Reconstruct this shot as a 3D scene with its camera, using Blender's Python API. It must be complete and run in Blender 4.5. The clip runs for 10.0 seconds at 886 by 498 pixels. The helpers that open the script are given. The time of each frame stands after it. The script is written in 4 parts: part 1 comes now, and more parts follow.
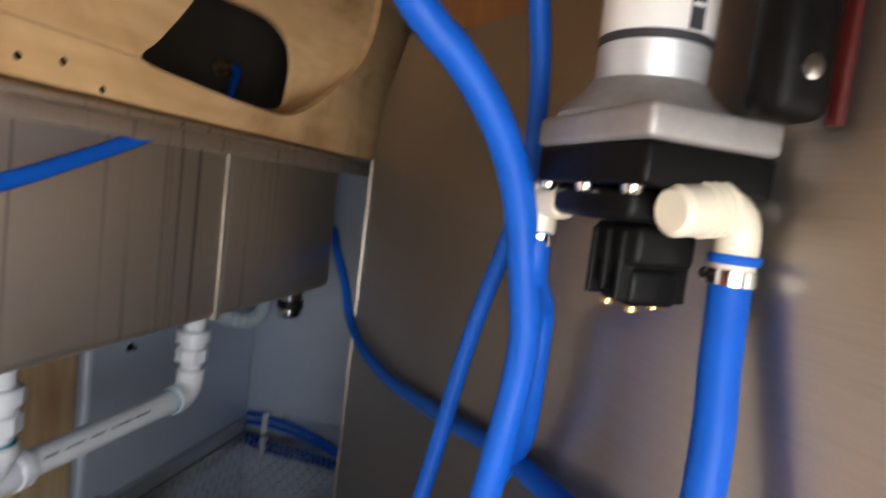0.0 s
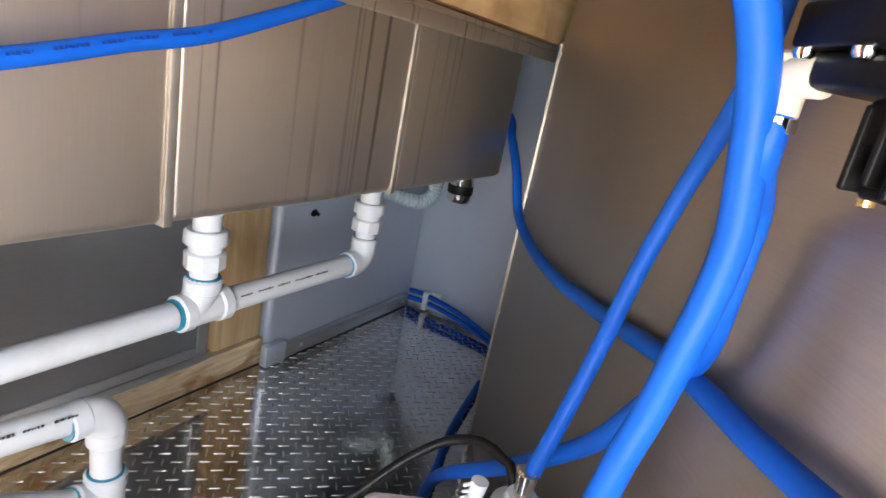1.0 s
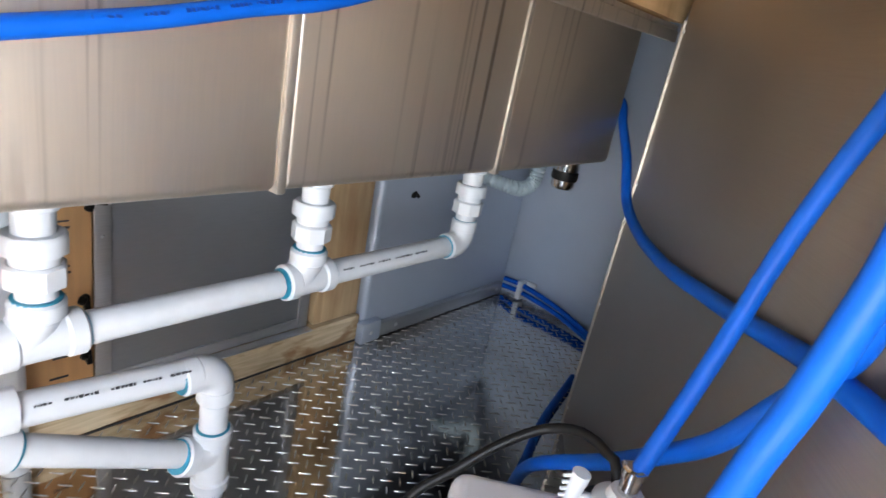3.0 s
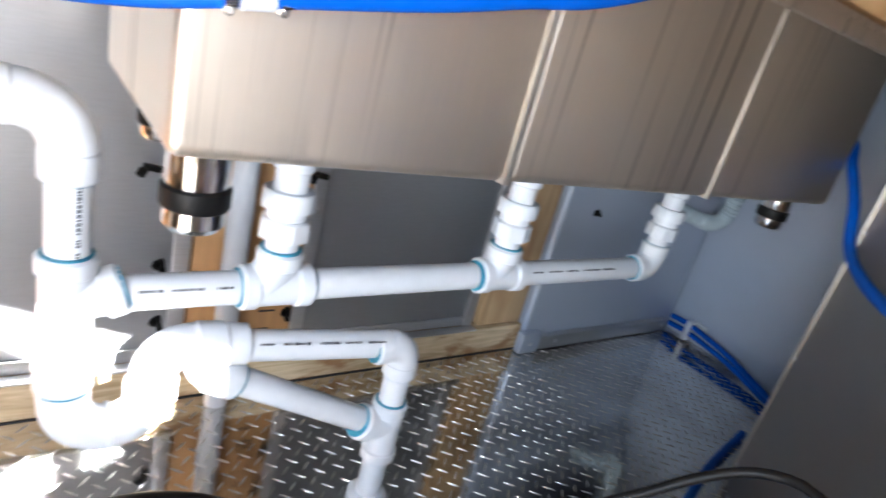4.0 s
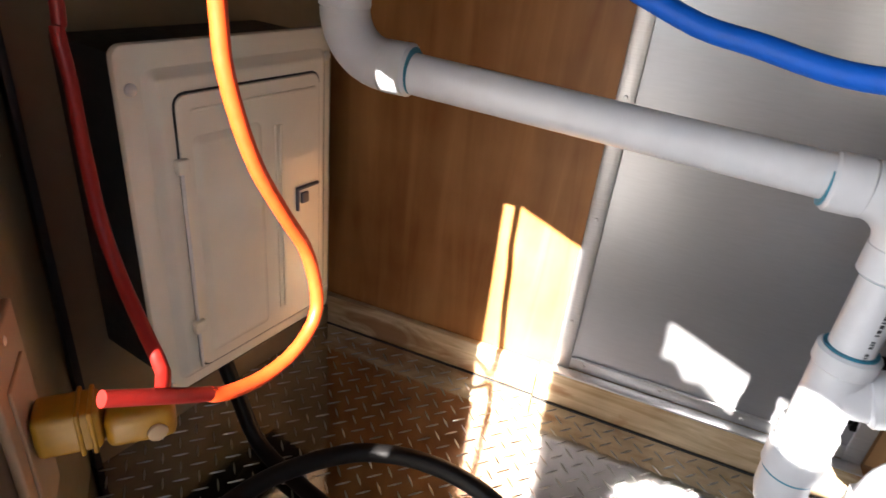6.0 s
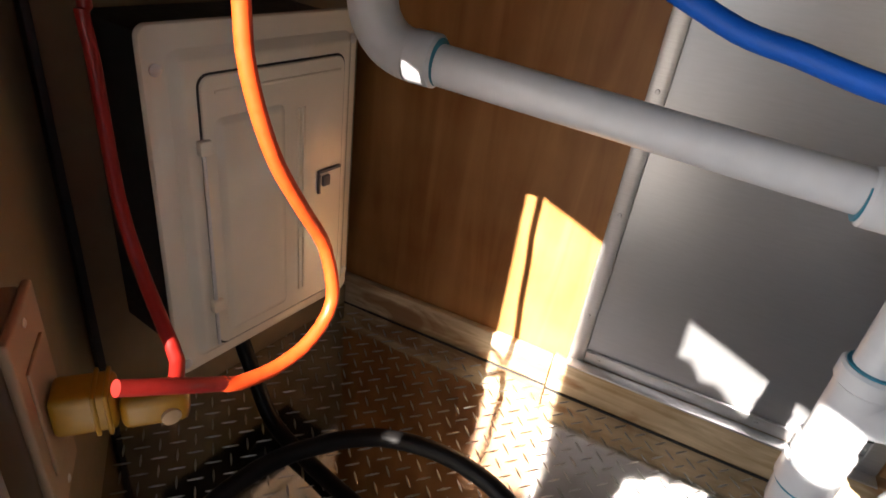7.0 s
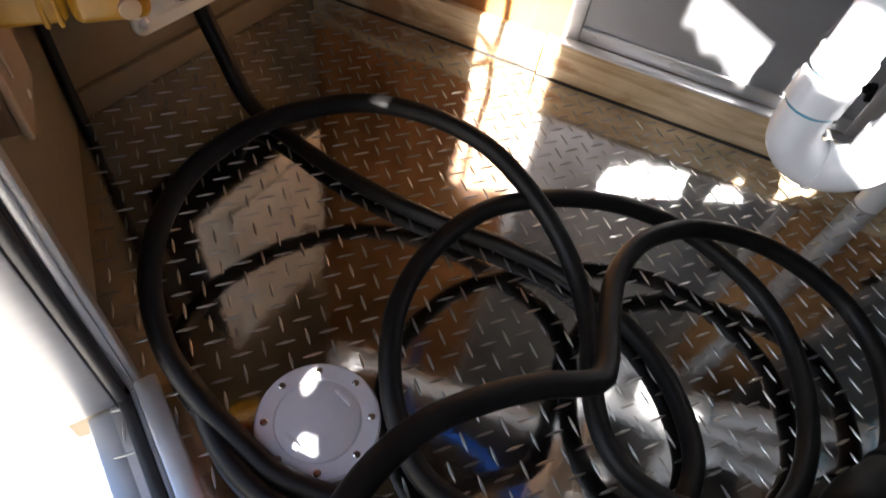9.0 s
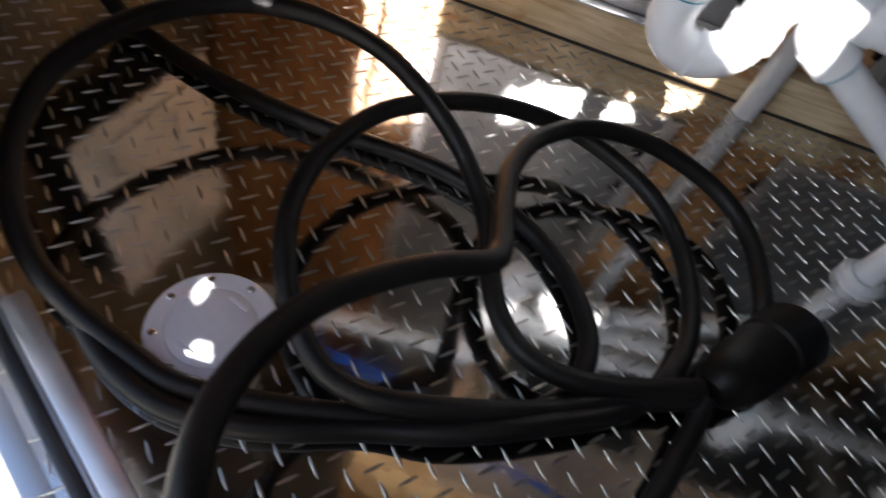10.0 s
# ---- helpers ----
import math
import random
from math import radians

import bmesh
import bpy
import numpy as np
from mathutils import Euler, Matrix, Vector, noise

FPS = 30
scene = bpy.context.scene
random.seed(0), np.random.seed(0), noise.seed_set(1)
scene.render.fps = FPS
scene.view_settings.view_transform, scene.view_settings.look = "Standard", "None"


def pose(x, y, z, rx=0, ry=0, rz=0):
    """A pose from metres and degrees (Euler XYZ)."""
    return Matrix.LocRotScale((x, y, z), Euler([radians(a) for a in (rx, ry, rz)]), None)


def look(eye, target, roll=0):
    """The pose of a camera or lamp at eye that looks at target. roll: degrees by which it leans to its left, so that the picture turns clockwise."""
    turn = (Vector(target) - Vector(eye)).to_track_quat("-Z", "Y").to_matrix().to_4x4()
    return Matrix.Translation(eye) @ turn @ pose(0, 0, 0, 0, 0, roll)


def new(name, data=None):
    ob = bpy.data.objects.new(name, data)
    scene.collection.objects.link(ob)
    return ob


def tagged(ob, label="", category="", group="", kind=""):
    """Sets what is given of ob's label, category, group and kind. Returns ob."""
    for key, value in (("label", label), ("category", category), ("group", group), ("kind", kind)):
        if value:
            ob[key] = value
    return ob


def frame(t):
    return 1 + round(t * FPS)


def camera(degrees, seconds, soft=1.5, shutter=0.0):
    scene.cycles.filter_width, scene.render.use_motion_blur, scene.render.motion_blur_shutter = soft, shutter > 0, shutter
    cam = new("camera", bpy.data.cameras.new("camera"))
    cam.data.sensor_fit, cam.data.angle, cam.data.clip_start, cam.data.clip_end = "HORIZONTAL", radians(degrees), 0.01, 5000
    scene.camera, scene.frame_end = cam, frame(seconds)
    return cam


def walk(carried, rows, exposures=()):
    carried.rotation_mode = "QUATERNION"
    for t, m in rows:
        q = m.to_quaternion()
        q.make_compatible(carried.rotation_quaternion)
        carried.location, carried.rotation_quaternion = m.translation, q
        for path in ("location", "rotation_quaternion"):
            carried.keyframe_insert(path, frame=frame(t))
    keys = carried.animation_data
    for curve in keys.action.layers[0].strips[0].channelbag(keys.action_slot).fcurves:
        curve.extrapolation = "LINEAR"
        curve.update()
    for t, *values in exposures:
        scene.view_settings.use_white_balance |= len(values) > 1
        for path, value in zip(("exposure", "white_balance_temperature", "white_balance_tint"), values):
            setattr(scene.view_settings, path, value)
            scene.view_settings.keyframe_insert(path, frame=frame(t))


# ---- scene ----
cam = camera(73.00, 10.0, soft=1.5, shutter=0.4)
PATH = [
    (0, (0.8696, -1.0586, 0.8522), (1.8404, -0.8272, 0.7642), 6.84),
    (0.3, (0.8782, -1.0495, 0.8473), (1.8054, -0.7271, 0.6527), 9.86),
    (0.5, (0.8859, -1.0417, 0.8354), (1.7857, -0.6720, 0.6041), 10.36),
    (1, (0.8943, -1.0385, 0.8284), (1.7433, -0.5965, 0.5390), 10.99),
    (1.6, (0.9023, -1.0463, 0.8323), (1.7191, -0.5619, 0.5207), 11.12),
    (2, (0.9023, -1.0462, 0.8202), (1.7097, -0.5462, 0.5071), 10.91),
    (2.2, (0.9066, -1.0390, 0.8145), (1.7104, -0.5346, 0.4983), 10.90),
    (3.5, (0.8776, -1.0058, 0.7906), (1.5805, -0.3789, 0.4545), 12.93),
    (4, (0.8354, -0.9770, 0.7639), (1.4279, -0.2524, 0.4120), 15.22),
    (4.2, (0.8305, -0.9660, 0.7544), (1.3416, -0.1913, 0.3841), 14.70),
    (4.5, (0.8106, -0.9481, 0.7497), (1.1746, -0.1106, 0.3422), 14.14),
    (5, (0.7426, -0.9273, 0.7513), (0.8400, -0.0386, 0.3032), 11.13),
    (5.5, (0.6983, -0.9315, 0.7624), (0.5167, -0.0656, 0.2962), 6.96),
    (5.7, (0.6856, -0.9387, 0.7657), (0.4314, -0.0903, 0.3021), 5.89),
    (6.8, (0.6800, -0.9010, 0.7710), (0.3320, -0.1030, 0.2830), 7.42),
    (7, (0.6772, -0.9174, 0.7822), (0.3518, -0.1177, 0.2776), 8.18),
    (7.5, (0.6820, -0.9245, 0.7450), (0.3790, -0.1503, 0.1870), 7.60),
    (8, (0.6819, -0.9367, 0.6942), (0.4363, -0.2199, 0.0416), 8.28),
    (8.5, (0.6962, -0.9541, 0.6546), (0.4949, -0.3020, -0.0764), 9.34),
    (9, (0.6888, -0.9642, 0.6426), (0.5439, -0.3636, -0.1438), 12.01),
    (9.5, (0.6900, -0.9851, 0.6245), (0.5765, -0.4060, -0.1827), 13.53),
    (10, (0.7389, -1.0059, 0.5962), (0.7410, -0.4033, -0.2019), 20.10),
]
walk(cam, [(t, look(eye, target, roll)) for t, eye, target, roll in PATH],
     exposures=[(0, 3.7, 6700, 13), (0.5, 4.4, 6700, 13), (1, 4.65, 6750, 13), (4, 4.65, 6100, 11), (5, 3.75, 5950, 12), (5.7, 3.5, 6300, 13), (6.8, 2.75, 6800, 14), (7.5, 2.7, 6700, 14), (8.2, 2.95, 6500, 13), (10, 3.1, 6250, 12)])

# ---- light and exposure ----
SUN_TRAVEL = Vector((0.107, 0.99, 0.0)).normalized()
SUN_ELEV = radians(33)
world = bpy.data.worlds.new("sky_world")
scene.world = world
world.use_nodes = True
wn = world.node_tree.nodes
sky = wn.new("ShaderNodeTexSky")
sky.sky_type, sky.sun_disc = "NISHITA", False
sky.sun_elevation = SUN_ELEV
sky.sun_rotation = math.atan2(-SUN_TRAVEL.x, -SUN_TRAVEL.y)
world.node_tree.links.new(sky.outputs[0], wn["Background"].inputs[0])
wn["Background"].inputs[1].default_value = 0.05
sun = new("sun", bpy.data.lights.new("sun", "SUN"))
sun.data.energy, sun.data.angle, sun.data.color = 5.0, radians(0.5), (1.0, 0.95, 0.87)
sun_dir = SUN_TRAVEL * math.cos(SUN_ELEV) - Vector((0, 0, math.sin(SUN_ELEV)))
sun.matrix_world = look((0, -4, 4), Vector((0, -4, 4)) + sun_dir)


def area(name, m, w, h, power, color):
    ob = new(name, bpy.data.lights.new(name, "AREA"))
    ob.data.shape, ob.data.size, ob.data.size_y = "RECTANGLE", w, h
    ob.data.energy, ob.data.color = power, color
    ob.matrix_world = m
    return ob


DOOR_DIR = Vector((0.83, -0.555, 0)).normalized()
JAMB = Vector((0.34, -0.838, 0))
CEIL_Z = 2.05
DOOR_IN = Vector((0.556, 0.831, 0))
sky_at = JAMB + DOOR_DIR * 0.45 - DOOR_IN * 0.29 + Vector((0, 0, 0.64))
area("doorway_daylight", look(sky_at, (1.78, -0.38, 0.56)), 0.60, 0.45, 0.45, (0.86, 0.94, 1.0)).data.spread = radians(110)
low_at = JAMB + DOOR_DIR * 0.27 - DOOR_IN * 0.06 + Vector((0, 0, 0.32))
area("doorway_ground_light", look(low_at, low_at + DOOR_IN), 0.22, 0.50, 0.022, (1.0, 0.80, 0.58))


# ---- materials ----
def material(name, color, rough=0.5, metal=0.0, grain=(0, 0, 0), var=0.15, fine=60.0, coarse=4.0, bump=0.1, tint=None,
             rough_var=0.15, spec=0.5, coat=0.0, island=0.0, warp=0.0):
    """A principled surface: variation at two scales, roughness variation, fine relief. grain stretches the fine noise."""
    m = bpy.data.materials.new(name)
    m.use_nodes = True
    nt = m.node_tree
    n, l = nt.nodes, nt.links
    p = n["Principled BSDF"]
    p.inputs["Metallic"].default_value = metal
    p.inputs["Specular IOR Level"].default_value = spec
    p.inputs["Coat Weight"].default_value = coat
    tc = n.new("ShaderNodeTexCoord")
    mp = n.new("ShaderNodeMapping")
    mp.inputs["Scale"].default_value = grain if any(grain) else (1, 1, 1)
    l.new(tc.outputs["Object"], mp.inputs["Vector"])
    a = n.new("ShaderNodeTexNoise")
    a.inputs["Scale"].default_value, a.inputs["Detail"].default_value = fine, 5
    a.inputs["Distortion"].default_value = warp
    l.new(mp.outputs[0], a.inputs["Vector"])
    b = n.new("ShaderNodeTexNoise")
    b.inputs["Scale"].default_value, b.inputs["Detail"].default_value = coarse, 4
    l.new(tc.outputs["Object"], b.inputs["Vector"])
    mix = n.new("ShaderNodeMath")
    mix.operation = "ADD"
    l.new(a.outputs["Fac"], mix.inputs[0])
    l.new(b.outputs["Fac"], mix.inputs[1])
    ramp = n.new("ShaderNodeValToRGB")
    c0 = [c * (1 - var) for c in color]
    c1 = list(tint) if tint else [min(1, c * (1 + var)) for c in color]
    ramp.color_ramp.elements[0].position, ramp.color_ramp.elements[1].position = 0.35, 0.65
    ramp.color_ramp.elements[0].color, ramp.color_ramp.elements[1].color = (*c0, 1), (*c1, 1)
    half = n.new("ShaderNodeMath")
    half.operation = "MULTIPLY"
    half.inputs[1].default_value = 0.5
    l.new(mix.outputs[0], half.inputs[0])
    l.new(half.outputs[0], ramp.inputs[0])
    out = ramp.outputs[0]
    if island:
        oi = n.new("ShaderNodeObjectInfo")
        hsv = n.new("ShaderNodeHueSaturation")
        mr = n.new("ShaderNodeMapRange")
        mr.inputs["To Min"].default_value, mr.inputs["To Max"].default_value = 1 - island, 1 + island
        l.new(oi.outputs["Random"], mr.inputs["Value"])
        l.new(mr.outputs[0], hsv.inputs["Value"])
        l.new(out, hsv.inputs["Color"])
        out = hsv.outputs[0]
    l.new(out, p.inputs["Base Color"])
    rr = n.new("ShaderNodeMapRange")
    rr.inputs["To Min"].default_value, rr.inputs["To Max"].default_value = max(0.02, rough * (1 - rough_var)), min(1, rough * (1 + rough_var))
    rr.inputs["From Min"].default_value, rr.inputs["From Max"].default_value = 0.35, 0.65
    l.new(half.outputs[0], rr.inputs["Value"])
    l.new(rr.outputs[0], p.inputs["Roughness"])
    if bump:
        bp = n.new("ShaderNodeBump")
        bp.inputs["Strength"].default_value, bp.inputs["Distance"].default_value = bump, 0.002
        l.new(a.outputs["Fac"], bp.inputs["Height"])
        l.new(bp.outputs[0], p.inputs["Normal"])
    return m


M_STEEL = material("brushed_steel", (0.74, 0.655, 0.56), 0.47, 1.0, grain=(60, 60, 1.5), var=0.05, fine=8, coarse=2.5, bump=0.025)
M_SEAM = material("dull_seam", (0.54, 0.485, 0.42), 0.50, 0.9, var=0.12, fine=50, coarse=9, bump=0.05)
M_PANEL = material("satin_panel", (0.41, 0.365, 0.325), 0.45, 1.0, grain=(1, 1, 40), var=0.08, fine=14, coarse=2, bump=0.03)
M_ALU = material("mill_aluminium", (0.44, 0.45, 0.47), 0.33, 0.75, grain=(1, 1, 8), var=0.05, fine=30, coarse=3, bump=0.0)
M_TRIM = material("aluminium_trim", (0.68, 0.68, 0.69), 0.38, 0.8, grain=(1, 1, 20), var=0.10, fine=20, coarse=6, bump=0.03)
M_PLATE = material("tread_plate", (0.66, 0.64, 0.615), 0.085, 1.0, var=0.18, fine=13, coarse=2.2, bump=0.30, rough_var=0.5)
M_LUG = material("tread_lug", (0.50, 0.485, 0.46), 0.36, 1.0, var=0.12, fine=80, coarse=9, bump=0.05)
M_BLUEGREY = material("blue_grey_metal", (0.42, 0.47, 0.56), 0.40, 0.35, var=0.04, fine=6, coarse=2, bump=0.0, rough_var=0.05)
M_PVC = material("white_pvc", (0.57, 0.59, 0.62), 0.33, 0.0, var=0.05, fine=50, coarse=8, bump=0.02)
M_PRIMER = material("blue_primer", (0.018, 0.20, 0.30), 0.40, 0.0, var=0.3, fine=90, coarse=20, bump=0.05)
M_INK = material("pipe_print", (0.03, 0.03, 0.035), 0.6, 0.0, var=0.3, fine=90, bump=0.0)
M_BLUE = material("blue_pex", (0.0015, 0.085, 0.46), 0.50, 0.0, var=0.10, fine=60, coarse=10, bump=0.02, spec=0.22)
M_HOSEINK = material("hose_print", (0.003, 0.03, 0.22), 0.5, 0.0, var=0.2, fine=90, bump=0.0)
M_BLACK = material("black_rubber", (0.0045, 0.004, 0.004), 0.46, 0.0, var=0.3, fine=120, coarse=12, bump=0.06, spec=0.22)
M_BLACKP = material("black_plastic", (0.005, 0.0046, 0.0044), 0.42, 0.0, var=0.25, fine=150, coarse=20, bump=0.08, spec=0.12)
M_CREAM = material("cream_nylon", (0.72, 0.64, 0.50), 0.35, 0.0, var=0.08, fine=60, bump=0.03)
M_CHROME = material("chrome", (0.75, 0.74, 0.72), 0.12, 1.0, var=0.06, fine=40, bump=0.02)
M_MOTOR = material("motor_can", (0.50, 0.50, 0.50), 0.42, 0.4, grain=(1, 1, 30), var=0.06, fine=14, bump=0.02)
M_BRASS = material("brass", (0.62, 0.42, 0.18), 0.30, 1.0, var=0.12, fine=60, bump=0.03)
M_CAST = material("cast_aluminium", (0.36, 0.335, 0.32), 0.5, 0.5, var=0.12, fine=140, coarse=20, bump=0.25)
M_ORANGE = material("orange_cord", (0.78, 0.07, 0.01), 0.45, 0.0, var=0.12, fine=120, coarse=15, bump=0.05)
# shaded copy of the orange cord colour, for cord out of the sun
M_CORD_SHADE = material("orange_cord_shade", (0.20, 0.008, 0.005), 0.42, 0.0, var=0.12, fine=120, coarse=15, bump=0.05)
M_IVORY = material("ivory_plastic", (0.44, 0.31, 0.19), 0.40, 0.0, var=0.05, fine=60, coarse=8, bump=0.03)
M_YELLOW = material("yellow_plug", (0.34, 0.17, 0.008), 0.42, 0.0, var=0.15, fine=90, coarse=14, bump=0.04)
M_BOX = material("white_enamel", (0.85, 0.79, 0.67), 0.13, 0.0, var=0.05, fine=14, coarse=5, bump=0.05, rough_var=0.3)
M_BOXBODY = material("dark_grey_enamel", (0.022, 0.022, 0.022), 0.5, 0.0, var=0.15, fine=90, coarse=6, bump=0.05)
M_WALL = material("beige_wall_sheet", (0.28, 0.215, 0.13), 0.42, 0.0, var=0.08, fine=40, coarse=3, bump=0.03)
M_PLAIN = material("tan_ply_wall", (0.46, 0.37, 0.28), 0.6, 0.0, grain=(1, 1, 0.2), var=0.15, fine=12, coarse=2, bump=0.05)
M_CEIL = material("pale_ceiling", (0.20, 0.17, 0.14), 0.6, 0.0, var=0.06, fine=20, coarse=2, bump=0.03)
M_PLY = material("stained_plywood", (0.34, 0.132, 0.040), 0.42, 0.0, spec=0.3, grain=(8, 8, 0.7), var=0.20, fine=3.2, coarse=6, bump=0.06, tint=(0.47, 0.23, 0.080), warp=0.9)
M_PINE = material("pine_lumber", (0.58, 0.40, 0.20), 0.6, 0.0, grain=(0.8, 6, 9), var=0.32, fine=5, coarse=7, bump=0.15, tint=(0.80, 0.65, 0.44), warp=2.2)
M_STUD = material("pine_stud", (0.50, 0.33, 0.17), 0.6, 0.0, grain=(16, 10, 0.8), var=0.2, fine=5, coarse=3, bump=0.15, tint=(0.64, 0.46, 0.27))
M_OSB = material("orange_board", (0.55, 0.31, 0.135), 0.6, 0.0, grain=(14, 10, 0.8), var=0.15, fine=5, coarse=4, bump=0.1)
M_BOARD = material("sanded_plywood", (0.72, 0.44, 0.20), 0.55, 0.0, grain=(1, 8, 9), var=0.12, fine=6, coarse=3, bump=0.08, tint=(0.82, 0.56, 0.29))
M_CONCRETE = material("sunlit_concrete", (0.38, 0.355, 0.315), 0.85, 0.0, var=0.15, fine=60, coarse=3, bump=0.3)
M_LABEL = material("printed_label", (0.75, 0.72, 0.68), 0.4, 0.0, var=0.04, fine=60, bump=0.0)
M_RED = material("red_plastic", (0.07, 0.007, 0.006), 0.4, 0.0, var=0.1, bump=0.02)
M_GREYHOSE = material("grey_corrugated", (0.42, 0.50, 0.54), 0.45, 0.0, var=0.08, bump=0.03)
M_JUG = material("frosted_poly", (0.70, 0.68, 0.70), 0.45, 0.0, var=0.05, fine=40, bump=0.05)
M_CAP = material("grey_white_abs", (0.62, 0.62, 0.66), 0.38, 0.0, var=0.05, fine=90, coarse=8, bump=0.04)
M_LATCH = material("grey_latch", (0.16, 0.15, 0.17), 0.4, 0.0, var=0.06, fine=90, bump=0.02)
M_GREEN = material("green_tag", (0.08, 0.20, 0.03), 0.5, 0.0, bump=0.02)
# dark brown that cuts bounce outside and stands for shade behind the cut-out
M_SHADE_BOARD = material("shade_brown_board", (0.11, 0.085, 0.06), 0.7, 0.0, grain=(1, 1, 0.2), var=0.2, fine=12, coarse=2, bump=0.05)
M_DARK = material("dark_matt", (0.03, 0.03, 0.032), 0.8, 0.0, var=0.25, fine=90, coarse=6, bump=0.2)
M_SEAL = material("black_door_seal", (0.02, 0.02, 0.022), 0.5, 0.0, var=0.3, bump=0.08)


def add_drips(m, dark):
    """Thin dark drip marks that run down a surface."""
    nt = m.node_tree
    n, l = nt.nodes, nt.links
    p = n["Principled BSDF"]
    src = p.inputs["Base Color"].links[0].from_socket
    tc = n.new("ShaderNodeTexCoord")
    fine, wide = n.new("ShaderNodeTexNoise"), n.new("ShaderNodeTexNoise")
    for node, sc in ((fine, (95, 95, 0.9)), (wide, (5, 5, 0.5))):
        mp = n.new("ShaderNodeMapping")
        mp.inputs["Scale"].default_value = sc
        l.new(tc.outputs["Object"], mp.inputs["Vector"])
        l.new(mp.outputs[0], node.inputs["Vector"])
        node.inputs["Scale"].default_value = 1.0
        node.inputs["Detail"].default_value = 2.0
    r1, r2 = n.new("ShaderNodeMapRange"), n.new("ShaderNodeMapRange")
    for r, node, a, b in ((r1, fine, 0.58, 0.70), (r2, wide, 0.49, 0.57)):
        r.inputs["From Min"].default_value, r.inputs["From Max"].default_value = a, b
        l.new(node.outputs["Fac"], r.inputs["Value"])
    mul = n.new("ShaderNodeMath")
    mul.operation = "MULTIPLY"
    l.new(r1.outputs[0], mul.inputs[0])
    l.new(r2.outputs[0], mul.inputs[1])
    sc = n.new("ShaderNodeMath")
    sc.operation = "MULTIPLY"
    sc.inputs[1].default_value = 0.9
    l.new(mul.outputs[0], sc.inputs[0])
    mix = n.new("ShaderNodeMix")
    mix.data_type = "RGBA"
    l.new(sc.outputs[0], mix.inputs["Factor"])
    l.new(src, mix.inputs["A"])
    mix.inputs["B"].default_value = (*dark, 1)
    l.new(mix.outputs["Result"], p.inputs["Base Color"])


def add_stains(m, colour, scale, lo, hi, amount, stretch=(1, 1, 1)):
    """Soft-edged stains of another colour."""
    nt = m.node_tree
    n, l = nt.nodes, nt.links
    p = n["Principled BSDF"]
    src = p.inputs["Base Color"].links[0].from_socket
    tc, mp, no, r, mix = (n.new(k) for k in ("ShaderNodeTexCoord", "ShaderNodeMapping", "ShaderNodeTexNoise", "ShaderNodeMapRange", "ShaderNodeMix"))
    mp.inputs["Scale"].default_value = stretch
    no.inputs["Scale"].default_value, no.inputs["Detail"].default_value, no.inputs["Distortion"].default_value = scale, 4, 0.8
    l.new(tc.outputs["Object"], mp.inputs["Vector"])
    l.new(mp.outputs[0], no.inputs["Vector"])
    r.inputs["From Min"].default_value, r.inputs["From Max"].default_value, r.inputs["To Max"].default_value = lo, hi, amount
    l.new(no.outputs["Fac"], r.inputs["Value"])
    mix.data_type = "RGBA"
    l.new(r.outputs[0], mix.inputs["Factor"])
    l.new(src, mix.inputs["A"])
    mix.inputs["B"].default_value = (*colour, 1)
    l.new(mix.outputs["Result"], p.inputs["Base Color"])


add_stains(M_PINE, (0.30, 0.135, 0.045), 6.0, 0.52, 0.63, 0.8, (1, 3, 2.5))
add_stains(M_BOARD, (0.34, 0.16, 0.055), 5.0, 0.50, 0.68, 0.6)
add_stains(M_STUD, (0.33, 0.17, 0.07), 5.0, 0.52, 0.66, 0.5, (2, 2, 0.6))
add_stains(M_PLATE, (0.44, 0.39, 0.34), 4.0, 0.5, 0.7, 0.5)
add_drips(M_STEEL, (0.32, 0.26, 0.21))

# ---- mesh helpers ----
def part(name, bm, mat, parent=None, label="", smooth=True):
    me = bpy.data.meshes.new(name)
    bmesh.ops.recalc_face_normals(bm, faces=bm.faces)
    bm.to_mesh(me)
    bm.free()
    for f in me.polygons:
        f.use_smooth = smooth
    if smooth:
        me.set_sharp_from_angle(angle=radians(38))
    me.materials.append(mat)
    ob = new(name, me)
    if parent is not None:
        ob.parent = parent
        ob.matrix_parent_inverse = parent.matrix_world.inverted()
    if label:
        ob["label"] = label
    return ob


def thing(name, at, label, category, group="", kind=""):
    ob = new(name)
    ob.empty_display_size = 0.05
    ob.location = at
    bpy.context.view_layer.update()
    return tagged(ob, label, category, group, kind)


def box(x0, x1, y0, y1, z0, z1, bevel=0.0, seg=2, m=None, bm=None):
    bm2 = bmesh.new()
    bmesh.ops.create_cube(bm2, size=1)
    for v in bm2.verts:
        v.co = Vector((x0 + (v.co.x + 0.5) * (x1 - x0), y0 + (v.co.y + 0.5) * (y1 - y0), z0 + (v.co.z + 0.5) * (z1 - z0)))
    if bevel:
        bmesh.ops.bevel(bm2, geom=bm2.edges[:], offset=bevel, segments=seg, affect="EDGES", profile=0.5)
    if m is not None:
        bmesh.ops.transform(bm2, matrix=m, verts=bm2.verts)
    return merge(bm, bm2)


def merge(bm, bm2):
    if bm is None:
        return bm2
    me = bpy.data.meshes.new("scratch")
    bm2.to_mesh(me)
    bm2.free()
    bm.from_mesh(me)
    bpy.data.meshes.remove(me)
    return bm


